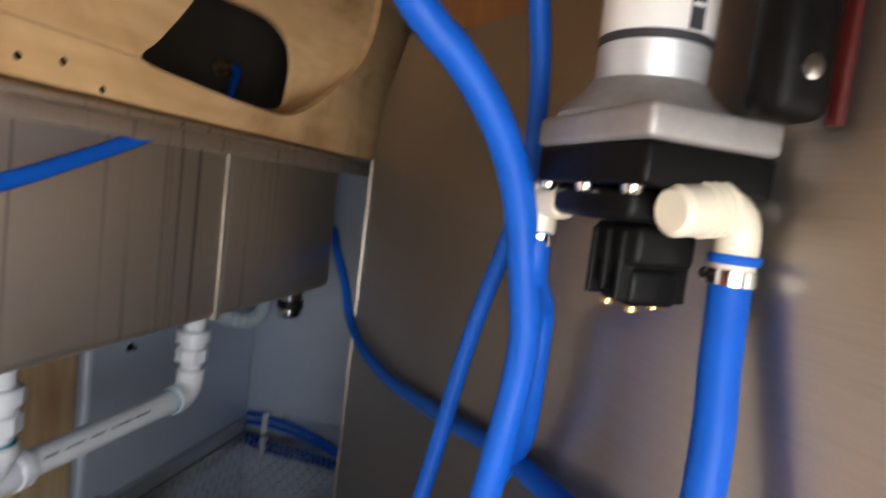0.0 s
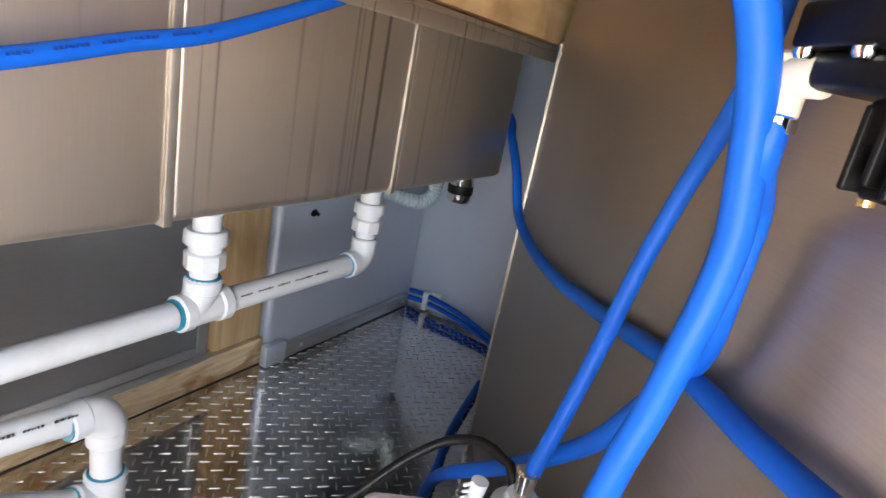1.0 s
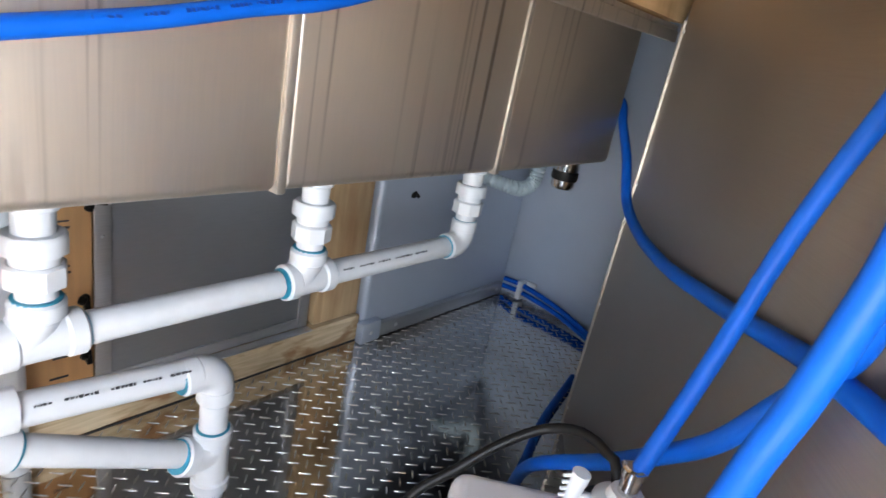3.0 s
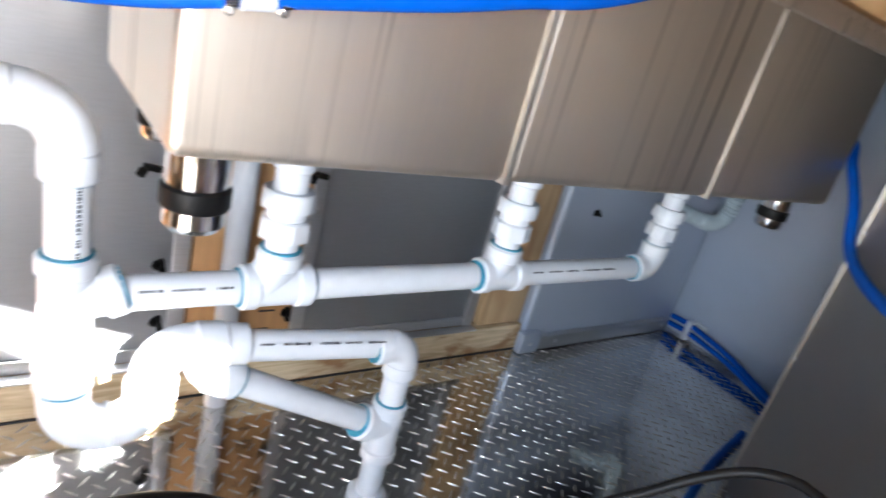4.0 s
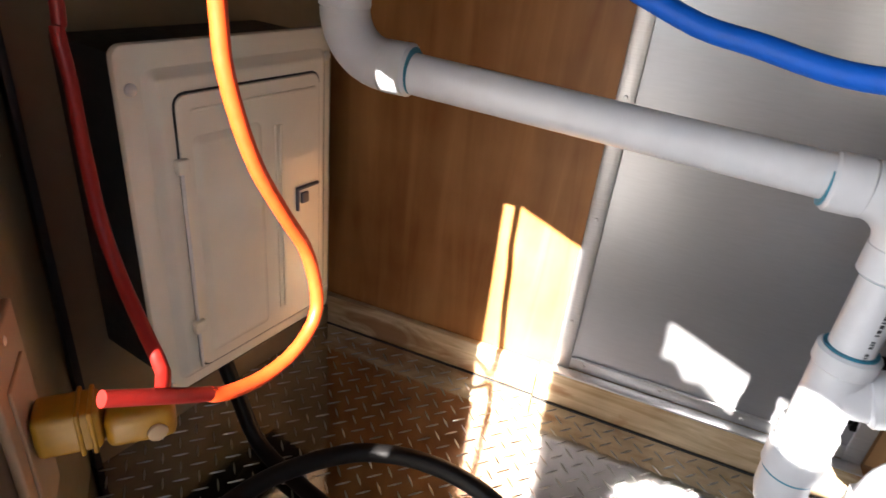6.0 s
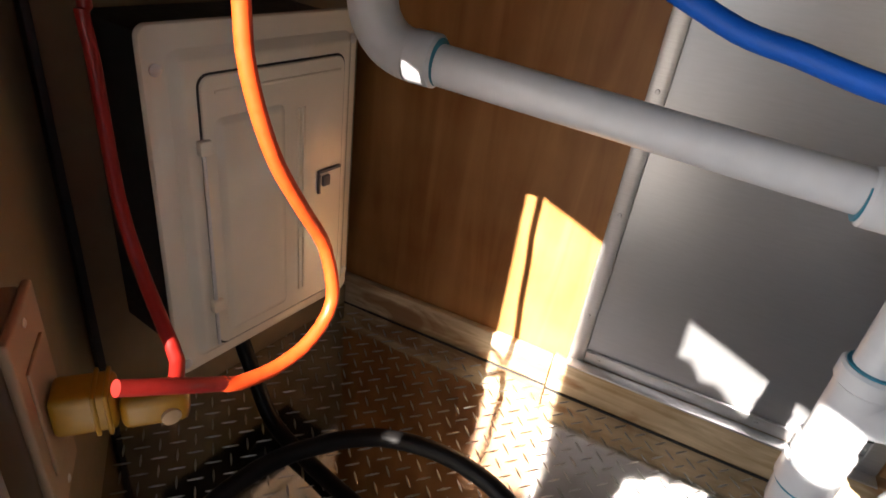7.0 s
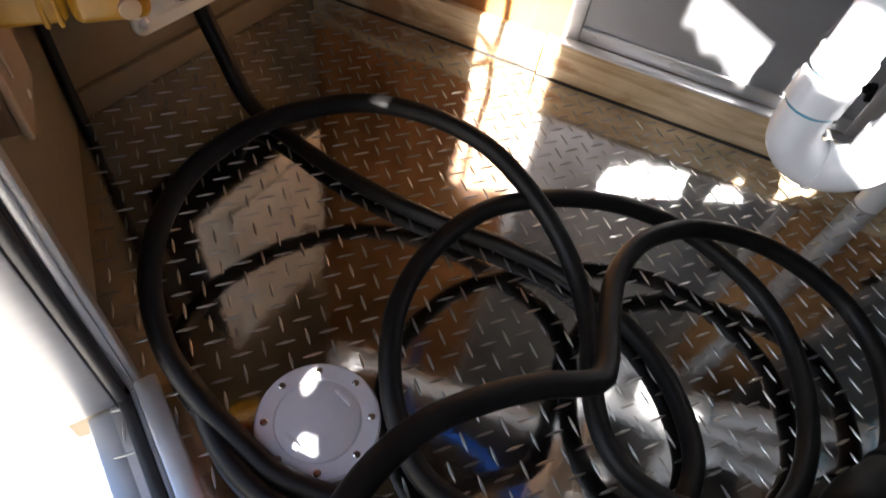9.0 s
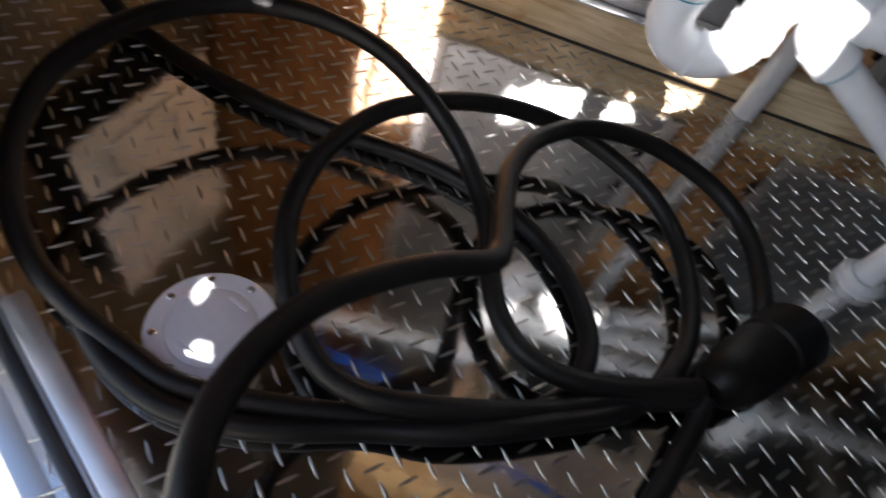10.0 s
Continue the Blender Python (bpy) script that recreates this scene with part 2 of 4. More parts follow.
def lathe(profile, base, axis, seg=28, bm=None):
    """Turns (radius, height) pairs about an axis that starts at base. Ends are closed."""
    bm2 = bmesh.new()
    q = Vector(axis).normalized().to_track_quat("Z", "Y")
    rings = []
    for r, h in profile:
        rings.append([bm2.verts.new(Vector(base) + q @ Vector((r * math.cos(2 * math.pi * k / seg), r * math.sin(2 * math.pi * k / seg), h))) for k in range(seg)])
    for a, b in zip(rings, rings[1:]):
        for k in range(seg):
            bm2.faces.new((a[k], a[(k + 1) % seg], b[(k + 1) % seg], b[k]))
    bm2.faces.new(rings[0][::-1])
    bm2.faces.new(rings[-1])
    return merge(bm, bm2)


def rod(a, b, r, seg=24, bm=None, chamfer=0.0015):
    a, b = Vector(a), Vector(b)
    L = (b - a).length
    c = min(chamfer, r * 0.3, L * 0.3)
    return lathe([(r - c, 0), (r, c), (r, L - c), (r - c, L)], a, b - a, seg, bm)


def smooth_path(points, step=0.012):
    """A Catmull-Rom line through the points."""
    p = [Vector(q) for q in points]
    p = [p[0] * 2 - p[1]] + p + [p[-1] * 2 - p[-2]]
    out = []
    for i in range(1, len(p) - 2):
        n = max(2, int((p[i + 1] - p[i]).length / step))
        for k in range(n):
            t = k / n
            out.append(0.5 * ((2 * p[i]) + (p[i + 1] - p[i - 1]) * t + (2 * p[i - 1] - 5 * p[i] + 4 * p[i + 1] - p[i + 2]) * t * t
                              + (3 * p[i] - p[i - 1] - 3 * p[i + 1] + p[i + 2]) * t ** 3))
    out.append(p[-2])
    return out


def sweep(path, radius, seg=16, bm=None):
    """A round tube along a fine path; radius may be a function of the fraction along it."""
    bm2 = bmesh.new()
    n = len(path)
    tang = [(path[min(i + 1, n - 1)] - path[max(i - 1, 0)]).normalized() for i in range(n)]
    up = tang[0].orthogonal().normalized()
    rings = []
    for i, c in enumerate(path):
        up = (up - tang[i] * up.dot(tang[i])).normalized()
        side = tang[i].cross(up)
        r = radius(i / (n - 1)) if callable(radius) else radius
        rings.append([bm2.verts.new(c + (up * math.cos(2 * math.pi * k / seg) + side * math.sin(2 * math.pi * k / seg)) * r) for k in range(seg)])
    for a, b in zip(rings, rings[1:]):
        for k in range(seg):
            bm2.faces.new((a[k], a[(k + 1) % seg], b[(k + 1) % seg], b[k]))
    bm2.faces.new(rings[0][::-1])
    bm2.faces.new(rings[-1])
    return merge(bm, bm2)


def arc(corner, d_in, d_out, r, n=10):
    """Points of a bend of radius r that leaves along d_in and goes on along d_out round a corner."""
    d_in, d_out, corner = Vector(d_in).normalized(), Vector(d_out).normalized(), Vector(corner)
    ang = d_in.angle(d_out)
    t = r * math.tan(ang / 2)
    a, b = corner - d_in * t, corner + d_out * t
    c = a + (d_out - d_in * d_in.dot(d_out)).normalized() * r
    u, w = a - c, d_in * r
    return [c + u * math.cos(ang * k / n) + w * math.sin(ang * k / n) for k in range(n + 1)]


def prism(poly, y0, y1, bm=None, bevel=0.0):
    """A flat outline in x and z, given depth along y."""
    bm2 = bmesh.new()
    f = bm2.faces.new([bm2.verts.new((x, y0, z)) for x, z in poly])
    ext = bmesh.ops.extrude_face_region(bm2, geom=[f])
    for v in ext["geom"]:
        if isinstance(v, bmesh.types.BMVert):
            v.co.y = y1
    if bevel:
        bmesh.ops.bevel(bm2, geom=bm2.edges[:], offset=bevel, segments=2, affect="EDGES", profile=0.5)
    return merge(bm, bm2)


def placed(origin, along, up=(0, 0, 1)):
    """A frame whose x runs along a direction on the plan, z up."""
    x = Vector(along).normalized()
    z = Vector(up)
    y = z.cross(x)
    m = Matrix((x, y, z)).transposed().to_4x4()
    m.translation = Vector(origin)
    return m


def structure(name, bm, mat, label, category, smooth=True):
    return tagged(part(name, bm, mat, None, "", smooth), label, category, "", "structure")


def screw(at, axis, r, parent, mat=None):
    return part("screw", lathe([(r, 0), (r, 0.001), (r * 0.8, 0.0022), (r * 0.35, 0.0026)], at, axis, 12), mat or M_TRIM, parent)


# ---- setting ----
SILL = Vector((0.0, -0.515, 0))                       # foot of the left wall
LEFT_DIR = Vector((0.172, 0.985, 0)).normalized()
PANEL_FOOT = Vector((2.03, -0.625, 0))
PANEL_DIR = Vector((-0.8387, -0.5446, 0)).normalized()
RIGHT_X = 2.645



def poly_slab(points, z0, z1):
    bm = bmesh.new()
    f = bm.faces.new([bm.verts.new((x, y, z0)) for x, y in points])
    ext = bmesh.ops.extrude_face_region(bm, geom=[f])
    for v in ext["geom"]:
        if isinstance(v, bmesh.types.BMVert):
            v.co.z = z1
    return bm


DOOR_END = JAMB + DOOR_DIR * 0.76
PLAN = [(SILL.x, SILL.y), (JAMB.x, JAMB.y), (DOOR_END.x, DOOR_END.y), (1.15, -1.36), (RIGHT_X, -1.36), (RIGHT_X, 0.03), (0.1, 0.03)]
floor = structure("floor", poly_slab(PLAN, -0.05, 0.0), M_PLATE, "polished aluminium tread plate floor with raised diamonds", "floor")
structure("ceiling", poly_slab([(x * 1.0, y) for x, y in PLAN[:]], CEIL_Z, CEIL_Z + 0.04), M_CEIL, "plain dull ceiling sheet over the trailer", "ceiling")

# back wall, the frame behind the sheets
structure("wall_back", box(-0.05, RIGHT_X + 0.05, 0.035, 0.075, -0.05, CEIL_Z), M_STUD, "bare timber framing behind the wall sheets", "wall")
structure("wall_right", box(RIGHT_X, RIGHT_X + 0.04, -1.36, 0.035, -0.05, CEIL_Z), M_BLUEGREY, "blue-grey metal end wall in shade", "wall")
structure("wall_rear", box(1.1, RIGHT_X, -1.40, -1.36, -0.05, CEIL_Z), M_PLAIN, "plain tan wall closing the trailer", "wall")
left_len = 0.55
structure("wall_left", box(0, left_len, 0.0, 0.04, -0.05, CEIL_Z, m=placed(SILL, LEFT_DIR)), M_WALL, "beige sheet wall behind the breaker box", "wall")
out_vec = JAMB - SILL
structure("wall_outlet", box(-0.02, out_vec.length, -0.045, 0.0, -0.05, CEIL_Z, 0.002, m=placed(SILL, out_vec)), M_WALL,
          "beige sheet wall with an outlet, beside the doorway", "wall")
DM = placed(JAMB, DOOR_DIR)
# unseen closing wall, added; its opening is sized to shape the sun patch
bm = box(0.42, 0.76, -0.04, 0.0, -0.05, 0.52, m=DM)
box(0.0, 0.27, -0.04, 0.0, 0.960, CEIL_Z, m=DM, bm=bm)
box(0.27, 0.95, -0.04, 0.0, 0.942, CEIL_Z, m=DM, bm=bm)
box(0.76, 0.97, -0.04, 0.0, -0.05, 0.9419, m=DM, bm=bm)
structure("wall_door", bm, M_PLAIN, "plain tan closing wall round the doorway, unseen, its opening sized for the sun patch", "wall")

# ---- doorway ----
door = thing("door_1", JAMB, "aluminium door frame with black rubber seal at the bright doorway", "door frame", kind="structure")
part("jamb", box(-0.040, -0.012, 0.022, 0.036, 0.0, 0.95, 0.003, m=DM), M_TRIM, door)
part("jamb_channel", box(-0.030, -0.004, 0.0075, 0.0215, 0.012, 0.95, 0.002, m=DM), M_BOXBODY, door, "dark channel of the door frame")
part("jamb_lip", box(-0.012, -0.008, 0.022, 0.030, 0.0, 0.95, 0.001, m=DM), M_ALU, door)
part("outer_jamb", box(-0.03, 0.002, -0.050, 0.007, 0.0, 0.95, 0.003, m=DM), M_ALU, door, "dull aluminium outer jamb")
part("seal", sweep([DM @ Vector((0.0, 0.014, z)) for z in (0.0, 0.3, 0.6, 0.94)], 0.006, 10), M_SEAL, door, "black rubber door seal")
part("threshold", box(-0.012, 0.41, 0.028, 0.052, -0.04, 0.010, 0.003, m=DM), M_TRIM, door, "worn aluminium threshold strip")
part("threshold_groove", box(-0.004, 0.41, 0.0225, 0.0275, -0.04, 0.004, 0.001, m=DM), M_ALU, door)
part("threshold_seal", box(-0.004, 0.41, 0.0085, 0.022, -0.03, 0.009, 0.004, m=DM), M_SEAL, door, "black rubber strip")
part("outer_sill", box(0.0, 0.41, -0.024, 0.008, -0.06, -0.002, 0.004, m=DM), M_ALU, door, "dull aluminium outer sill")
# added unseen board outside blocks sun; ragged top and three small holes shape patches
bm = prism([(0.15, 0.15), (0.214, 0.15), (0.214, 0.758), (0.15, 0.745)], -0.35, -0.338)
prism([(0.214, 0.15), (0.242, 0.15), (0.242, 0.692), (0.214, 0.686)], -0.35, -0.338, bm)
prism([(0.214, 0.720), (0.242, 0.728), (0.242, 0.762), (0.214, 0.758)], -0.35, -0.338, bm)
prism([(0.242, 0.15), (0.348, 0.15), (0.348, 0.775), (0.30, 0.775), (0.242, 0.762)], -0.35, -0.338, bm)
prism([(0.348, 0.15), (0.372, 0.15), (0.372, 0.394), (0.360, 0.387), (0.348, 0.388)], -0.35, -0.338, bm)
prism([(0.348, 0.402), (0.362, 0.414), (0.372, 0.408), (0.372, 0.79), (0.348, 0.785)], -0.35, -0.338, bm)
prism([(0.372, 0.15), (0.390, 0.15), (0.390, 0.79), (0.372, 0.79)], -0.35, -0.338, bm)
prism([(0.390, 0.15), (0.428, 0.15), (0.428, 0.380), (0.4235, 0.3745), (0.390, 0.3625)], -0.35, -0.338, bm)
prism([(0.390, 0.3785), (0.4135, 0.388), (0.4200, 0.3840), (0.428, 0.381), (0.428, 1.25), (0.390, 1.25)], -0.35, -0.338, bm)
prism([(0.428, 0.15), (1.0, 0.15), (1.0, 1.06), (0.93, 1.065), (0.88, 1.05), (0.838, 1.035), (0.80, 1.045), (0.782, 1.062), (0.772, 1.112), (0.745, 1.088), (0.722, 1.082), (0.704, 1.092),
       (0.701, 1.075), (0.655, 1.082), (0.628, 1.092), (0.60, 1.076), (0.572, 1.10), (0.548, 1.09), (0.538, 1.25), (0.428, 1.25)], -0.35, -0.338, bm)
prism([(0.362, 0.79), (0.390, 0.79), (0.390, 1.25), (0.362, 1.25)], -0.35, -0.338, bm)
bmesh.ops.transform(bm, matrix=DM, verts=bm.verts)
structure("sun_blocker", bm, M_SHADE_BOARD, "added unseen board outside the doorway, cut to shape the sun patches", "wall")

# ---- ground outside ----
bm = bmesh.new()
bmesh.ops.create_grid(bm, x_segments=60, y_segments=60, size=400)
for v in bm.verts:
    v.co.z = -0.42
structure("ground", bm, M_CONCRETE, "pale sunlit concrete ground outside the doorway", "ground")

# ---- back wall sheets ----
ply = structure("wall_plywood", box(0.085, 0.588, 0.0, 0.03, 0.0, CEIL_Z), M_PLY, "reddish brown stained plywood wall sheet", "wall")
base1 = structure("baseboard_1", box(0.09, 0.56, -0.016, -0.001, 0.002, 0.07, 0.002), M_PINE, "pine baseboard under the plywood", "baseboard")
base2 = structure("baseboard_2", box(0.562, 1.946, -0.022, 0.03, 0.002, 0.075, 0.003), M_PINE, "stained pine sill plank along the floor", "baseboard")
part("gap", box(0.562, 1.946, -0.0240, -0.0222, 0.0, 0.0022), M_DARK, base2, "dark gap along the floor")
part("gap", box(0.09, 0.558, -0.0178, -0.0162, 0.0, 0.002), M_DARK, base1, "dark gap along the floor")
for i, (x0, x1) in enumerate(((0.60, 1.08), (1.312, 1.768))):
    sh = structure("wall_sheet_%d" % (i + 1), box(x0 + 0.012, x1 - 0.012, 0.002, 0.006, 0.09, CEIL_Z), M_ALU,
                   "satin mill aluminium wall sheet in a trim frame", "wall panel")
    part("frame_side", box(x0 - 0.014, x0 + 0.014, -0.006, 0.0, 0.078, CEIL_Z, 0.0015), M_TRIM, sh)
    part("frame_side", box(x1 - 0.014, x1 + 0.014, -0.006, 0.0, 0.078, CEIL_Z, 0.0015), M_TRIM, sh)
    part("frame_bottom", box(x0 - 0.014, x1 + 0.014, -0.03, -0.0065, 0.076, 0.080, 0.001), M_TRIM, sh)
    part("frame_bottom", box(x0 + 0.0145, x1 - 0.0145, -0.006, 0.0, 0.0805, 0.104, 0.001), M_TRIM, sh)
    k = x0 + 0.04
    while k < x1:
        screw((k, -0.006, 0.093), (0, -1, 0), 0.0035, sh)
        k += 0.135
    for z in (0.18, 0.38, 0.58, 0.78):
        screw((x0, -0.006, z), (0, -1, 0), 0.0035, sh)
        screw((x1, -0.006, z), (0, -1, 0), 0.0035, sh)
board = structure("stud_1", box(1.10, 1.297, 0.0, 0.03, 0.078, CEIL_Z, 0.002), M_OSB, "orange-tan board with black printed bars", "board")
for k in range(14):
    z = 0.12 + k * 0.04
    part("print_bar", box(1.225 + (k % 3) * 0.006, 1.255 + (k % 2) * 0.008, -0.0012, -0.0002, z, z + 0.004), M_INK, board)
    if k % 2:
        part("print_bar", box(1.24, 1.262, -0.0012, -0.0002, z + 0.012, z + 0.015), M_INK, board)
structure("stud_2", box(1.798, 1.942, -0.012, 0.03, 0.078, CEIL_Z, 0.003), M_STUD, "pale pine stud with water stains", "stud")
gb = structure("wall_casing", box(1.95, RIGHT_X, -0.03, 0.03, 0.0, CEIL_Z, 0.018, 4), M_BLUEGREY, "blue-grey metal corner casing with a rounded edge", "wall casing")
part("flange", box(1.99, 2.60, -0.05, -0.031, 0.004, 0.045, 0.003), M_ALU, gb)
part("foot", box(1.93, 2.0, -0.056, -0.031, 0.002, 0.062, 0.004), M_BLUEGREY, gb)
for x in (1.965, 2.06, 2.56):
    screw((x, -0.055, 0.03), (0, -1, 0), 0.006, gb)

# ---- partition panel ----
PM = placed(PANEL_FOOT, PANEL_DIR)
bm = prism([(-0.072, 0.0), (1.10, 0.0), (1.10, 1.05), (0.62, 1.055), (0.42, 1.075), (0.22, 1.12), (0.15, 1.13), (-0.01, 1.02), (-0.045, 0.915)], 0.0, 0.02, None, 0.0012)
bmesh.ops.transform(bm, matrix=PM, verts=bm.verts)
pan = structure("wall_partition", bm, M_PANEL, "satin stainless partition sheet with a folded edge", "partition")
structure("wall_beam", box(0.12, 1.10, 0.024, 0.06, 0.95, CEIL_Z, 0.002, m=PM), M_PLY, "dark stained board above the partition", "wall")
part("edge_trim", box(-0.006, 0.0, -0.004, 0.022, 0.0, 0.91, 0.001, m=PM @ pose(-0.0735, 0, 0, 0, 1.75, 0)), M_SEAM, pan, "bright folded edge")
for z in (0.06, 0.33, 0.60, 0.89):
    screw(PM @ Vector((-0.064 + 0.03 * z, -0.0005, z)), PM.to_3x3() @ Vector((0, -1, 0)), 0.004, pan)

# ---- sink ----
sink = thing("sink", (1.57, -0.3, 0.605), "three-bowl brushed stainless steel sink streaked with drips", "sink")
BOWLS = ((0.941, 1.303, 0.012, 0.006), (1.314, 1.736, 0.006, 0.006), (1.746, 2.212, 0.006, 0.05))


def bowl(x0, x1, rl, rr, y0=-0.479, y1=-0.12, z0=0.605, z1=0.897, rb=0.014):
    """A pressed bowl: rounded upright corners and a rolled bottom edge."""
    bm = bmesh.new()

    def ring(inset, z):
        out = []
        for cx, cy, r, a0 in ((x1, y1, rr, 0), (x0, y1, rl, 90), (x0, y0, rl, 180), (x1, y0, rr, 270)):
            r2 = max(r - inset, 0.001)
            px = cx - math.copysign(r, cx - (x0 + x1) / 2)
            py = cy - math.copysign(r, cy - (y0 + y1) / 2)
            if r <= inset:
                px = cx - math.copysign(inset, cx - (x0 + x1) / 2)
                py = cy - math.copysign(inset, cy - (y0 + y1) / 2)
            for k in range(7):
                a = radians(a0 + 15 * k)
                out.append(bm.verts.new((px + r2 * math.cos(a), py + r2 * math.sin(a), z)))
        return out
    rings = [ring(0, z1)] + [ring(rb * (1 - math.cos(radians(a))), z0 + rb * (1 - math.sin(radians(a)))) for a in (0, 20, 40, 60, 80, 90)]
    for a, b in zip(rings, rings[1:]):
        n = len(a)
        for k in range(n):
            bm.faces.new((a[k], a[(k + 1) % n], b[(k + 1) % n], b[k]))
    bm.faces.new(rings[-1])
    bm.faces.new(rings[0][::-1])
    return bm


for b in BOWLS:
    part("bowl", bowl(*b), M_STEEL, sink)
# dark slabs added under the bowls so the floor reflects a shaded underside
for x0, x1, *_ in BOWLS:
    part("underside_slab", box(x0 + 0.02, x1 - 0.02, -0.455, -0.14, 0.6015, 0.6047, 0.001), M_DARK, sink, "added dark slab under the bowl that darkens the floor reflections")
for x0, x1 in ((1.303, 1.314), (1.736, 1.746)):
    part("seam", box(x0 - 0.001, x1 + 0.0005, -0.4808, -0.13, 0.603, 0.896, 0.002), M_SEAM, sink, "pale welded seam strip")
part("deck", box(0.90, 2.16, -0.555, -0.06, 0.897, 0.907, 0.003), M_STEEL, sink)
part("deck_lip", box(0.90, 2.16, -0.558, -0.548, 0.875, 0.8965, 0.002), M_STEEL, sink)


def cup(x, y, s=1.0):
    c = thing("drain_cup", (x, y, 0.6), "chrome cup with a black rubber band under the sink", "fitting", "cups under the sink")
    part("sleeve", lathe([(0.034 * s, 0), (0.036 * s, 0.004), (0.036 * s, 0.05 * s)], (x, y, 0.604 - 0.05 * s), (0, 0, 1)), M_CHROME, c)
    part("band", lathe([(0.038 * s, 0), (0.040 * s, 0.003), (0.040 * s, 0.024 * s), (0.037 * s, 0.027 * s)], (x, y, 0.604 - 0.070 * s), (0, 0, 1)), M_BLACK, c)
    part("bottom", lathe([(0.030 * s, 0), (0.036 * s, 0.006), (0.036 * s, 0.03 * s)], (x, y, 0.604 - 0.097 * s), (0, 0, 1)), M_CHROME, c)
    return c


cup(0.98, -0.43, 0.80)
cup(0.99, -0.2, 0.62)
cup(2.13, -0.41, 0.75)

# ---- plywood fascia over the sink ----
def rounded(pts, n=4):
    """A closed smooth curve through the corners of a ring."""
    out, m = [], len(pts)
    for i in range(m):
        p0, p1, p2, p3 = (Vector(pts[(i + k - 1) % m]) for k in range(4))
        for j in range(n):
            t = j / n
            out.append(tuple(0.5 * (2 * p1 + (p2 - p0) * t + (2 * p0 - 5 * p1 + 4 * p2 - p3) * t * t + (3 * p1 - p0 - 3 * p2 + p3) * t ** 3)))
    return out


# the cut-out is wide in the face and narrows towards the back of the box
HOLE = rounded([(1.440, 0.961), (1.527, 0.954), (1.648, 0.949), (1.785, 0.955), (1.922, 1.019), (2.051, 1.108), (2.112, 1.205), (2.114, 1.30),
                (2.05, 1.38), (1.90, 1.40), (1.75, 1.34), (1.62, 1.19), (1.515, 1.049), (1.465, 0.99)])
BACK_HOLE = rounded([(1.50, 0.965), (1.56, 0.960), (1.66, 0.956), (1.80, 0.962), (1.905, 0.980), (1.926, 1.02), (1.930, 1.064), (1.910, 1.103),
                     (1.837, 1.123), (1.713, 1.115), (1.64, 1.11), (1.58, 1.09), (1.53, 1.04), (1.505, 1.0)])
RIGHT_END = [(2.168, 0.912), (2.225, 1.05), (2.33, 1.261), (2.40, 1.45), (2.46, CEIL_Z)]


def holed(hole):
    cut = hole[0]
    return [(0.7, 0.912)] + RIGHT_END + [(0.7, CEIL_Z), (0.7, cut[1] + 0.001), (cut[0] - 0.001, cut[1] + 0.001)] + hole[:0:-1] + [cut, (0.7, cut[1])]


fas = structure("fascia", prism(holed(HOLE), -0.56, -0.545), M_BOARD, "sanded plywood fascia with a rounded cut-out", "fascia", False)
part("inner_board", prism(holed(BACK_HOLE), -0.472, -0.46), M_BOARD, fas)
bm = bmesh.new()
fr, bk = ([bm.verts.new((x, y, z)) for x, z in ring] for ring, y in ((HOLE, -0.5455), (BACK_HOLE, -0.4715)))
for k in range(len(fr)):
    j = (k + 1) % len(fr)
    bm.faces.new((fr[k], fr[j], bk[j], bk[k])).smooth = True
part("cut_out_lining", bm, M_BOARD, fas, "curved plywood lining of the cut-out")
part("bottom_board", box(0.7, 2.166, -0.5448, -0.4722, 0.912, 0.924), M_BOARD, fas)
part("end_board", prism(RIGHT_END + [(x - 0.014, z) for x, z in RIGHT_END[::-1]], -0.5448, -0.4722), M_BOARD, fas)
for x, z in ((1.294, 0.925), (1.340, 0.931), (1.388, 0.914)):
    part("nail_hole", lathe([(0.004, 0), (0.003, 0.0008)], (x, -0.5601, z + 0.004), (0, -1, 0), 10), M_BLACK, fas)

# shade inside the recess is put into this board's dark colour
structure("fascia_back", box(1.20, 2.46, -0.20, -0.16, 0.909, CEIL_Z, 0.002), M_SHADE_BOARD, "board behind the cut-out, dark to stand for the shade of the recess", "wall")
fv = thing("faucet_stub", (2.068, -0.205, 1.04), "small brass faucet stub with a blue tube in the dark recess", "fitting")
part("stub", lathe([(0.012, 0), (0.016, 0.003), (0.016, 0.03), (0.010, 0.034), (0.010, 0.05)], (2.068, -0.201, 1.079), (0, -1, 0), 16), M_BRASS, fv)
part("nut", lathe([(0.019, 0), (0.021, 0.002), (0.021, 0.012), (0.019, 0.014)], (2.068, -0.201, 1.079), (0, -1, 0), 6), M_CHROME, fv)
part("tube", sweep(smooth_path([(2.068, -0.25, 1.079), (2.062, -0.265, 1.065), (2.046, -0.265, 1.03), (2.04, -0.255, 0.912)]), 0.009, 12), M_BLUE, fv, "short blue tube")

# ---- drain pipes ----
PY = -0.35
PR = 0.0205
FR = 0.0262
drains = thing("drain_pipework", (1.1, PY, 0.4), "white plastic drain pipework glued with blue primer", "pipework")


def ring(at, axis, r=FR):
    part("primer_ring", lathe([(r - 0.004, 0), (r + 0.0006, 0.0004), (r + 0.0006, 0.0024), (r - 0.004, 0.0028)], at, axis, 24), M_PRIMER, drains, "smear of blue primer")


def pipe(a, b, r=PR):
    part("pipe", rod(a, b, r), M_PVC, drains)


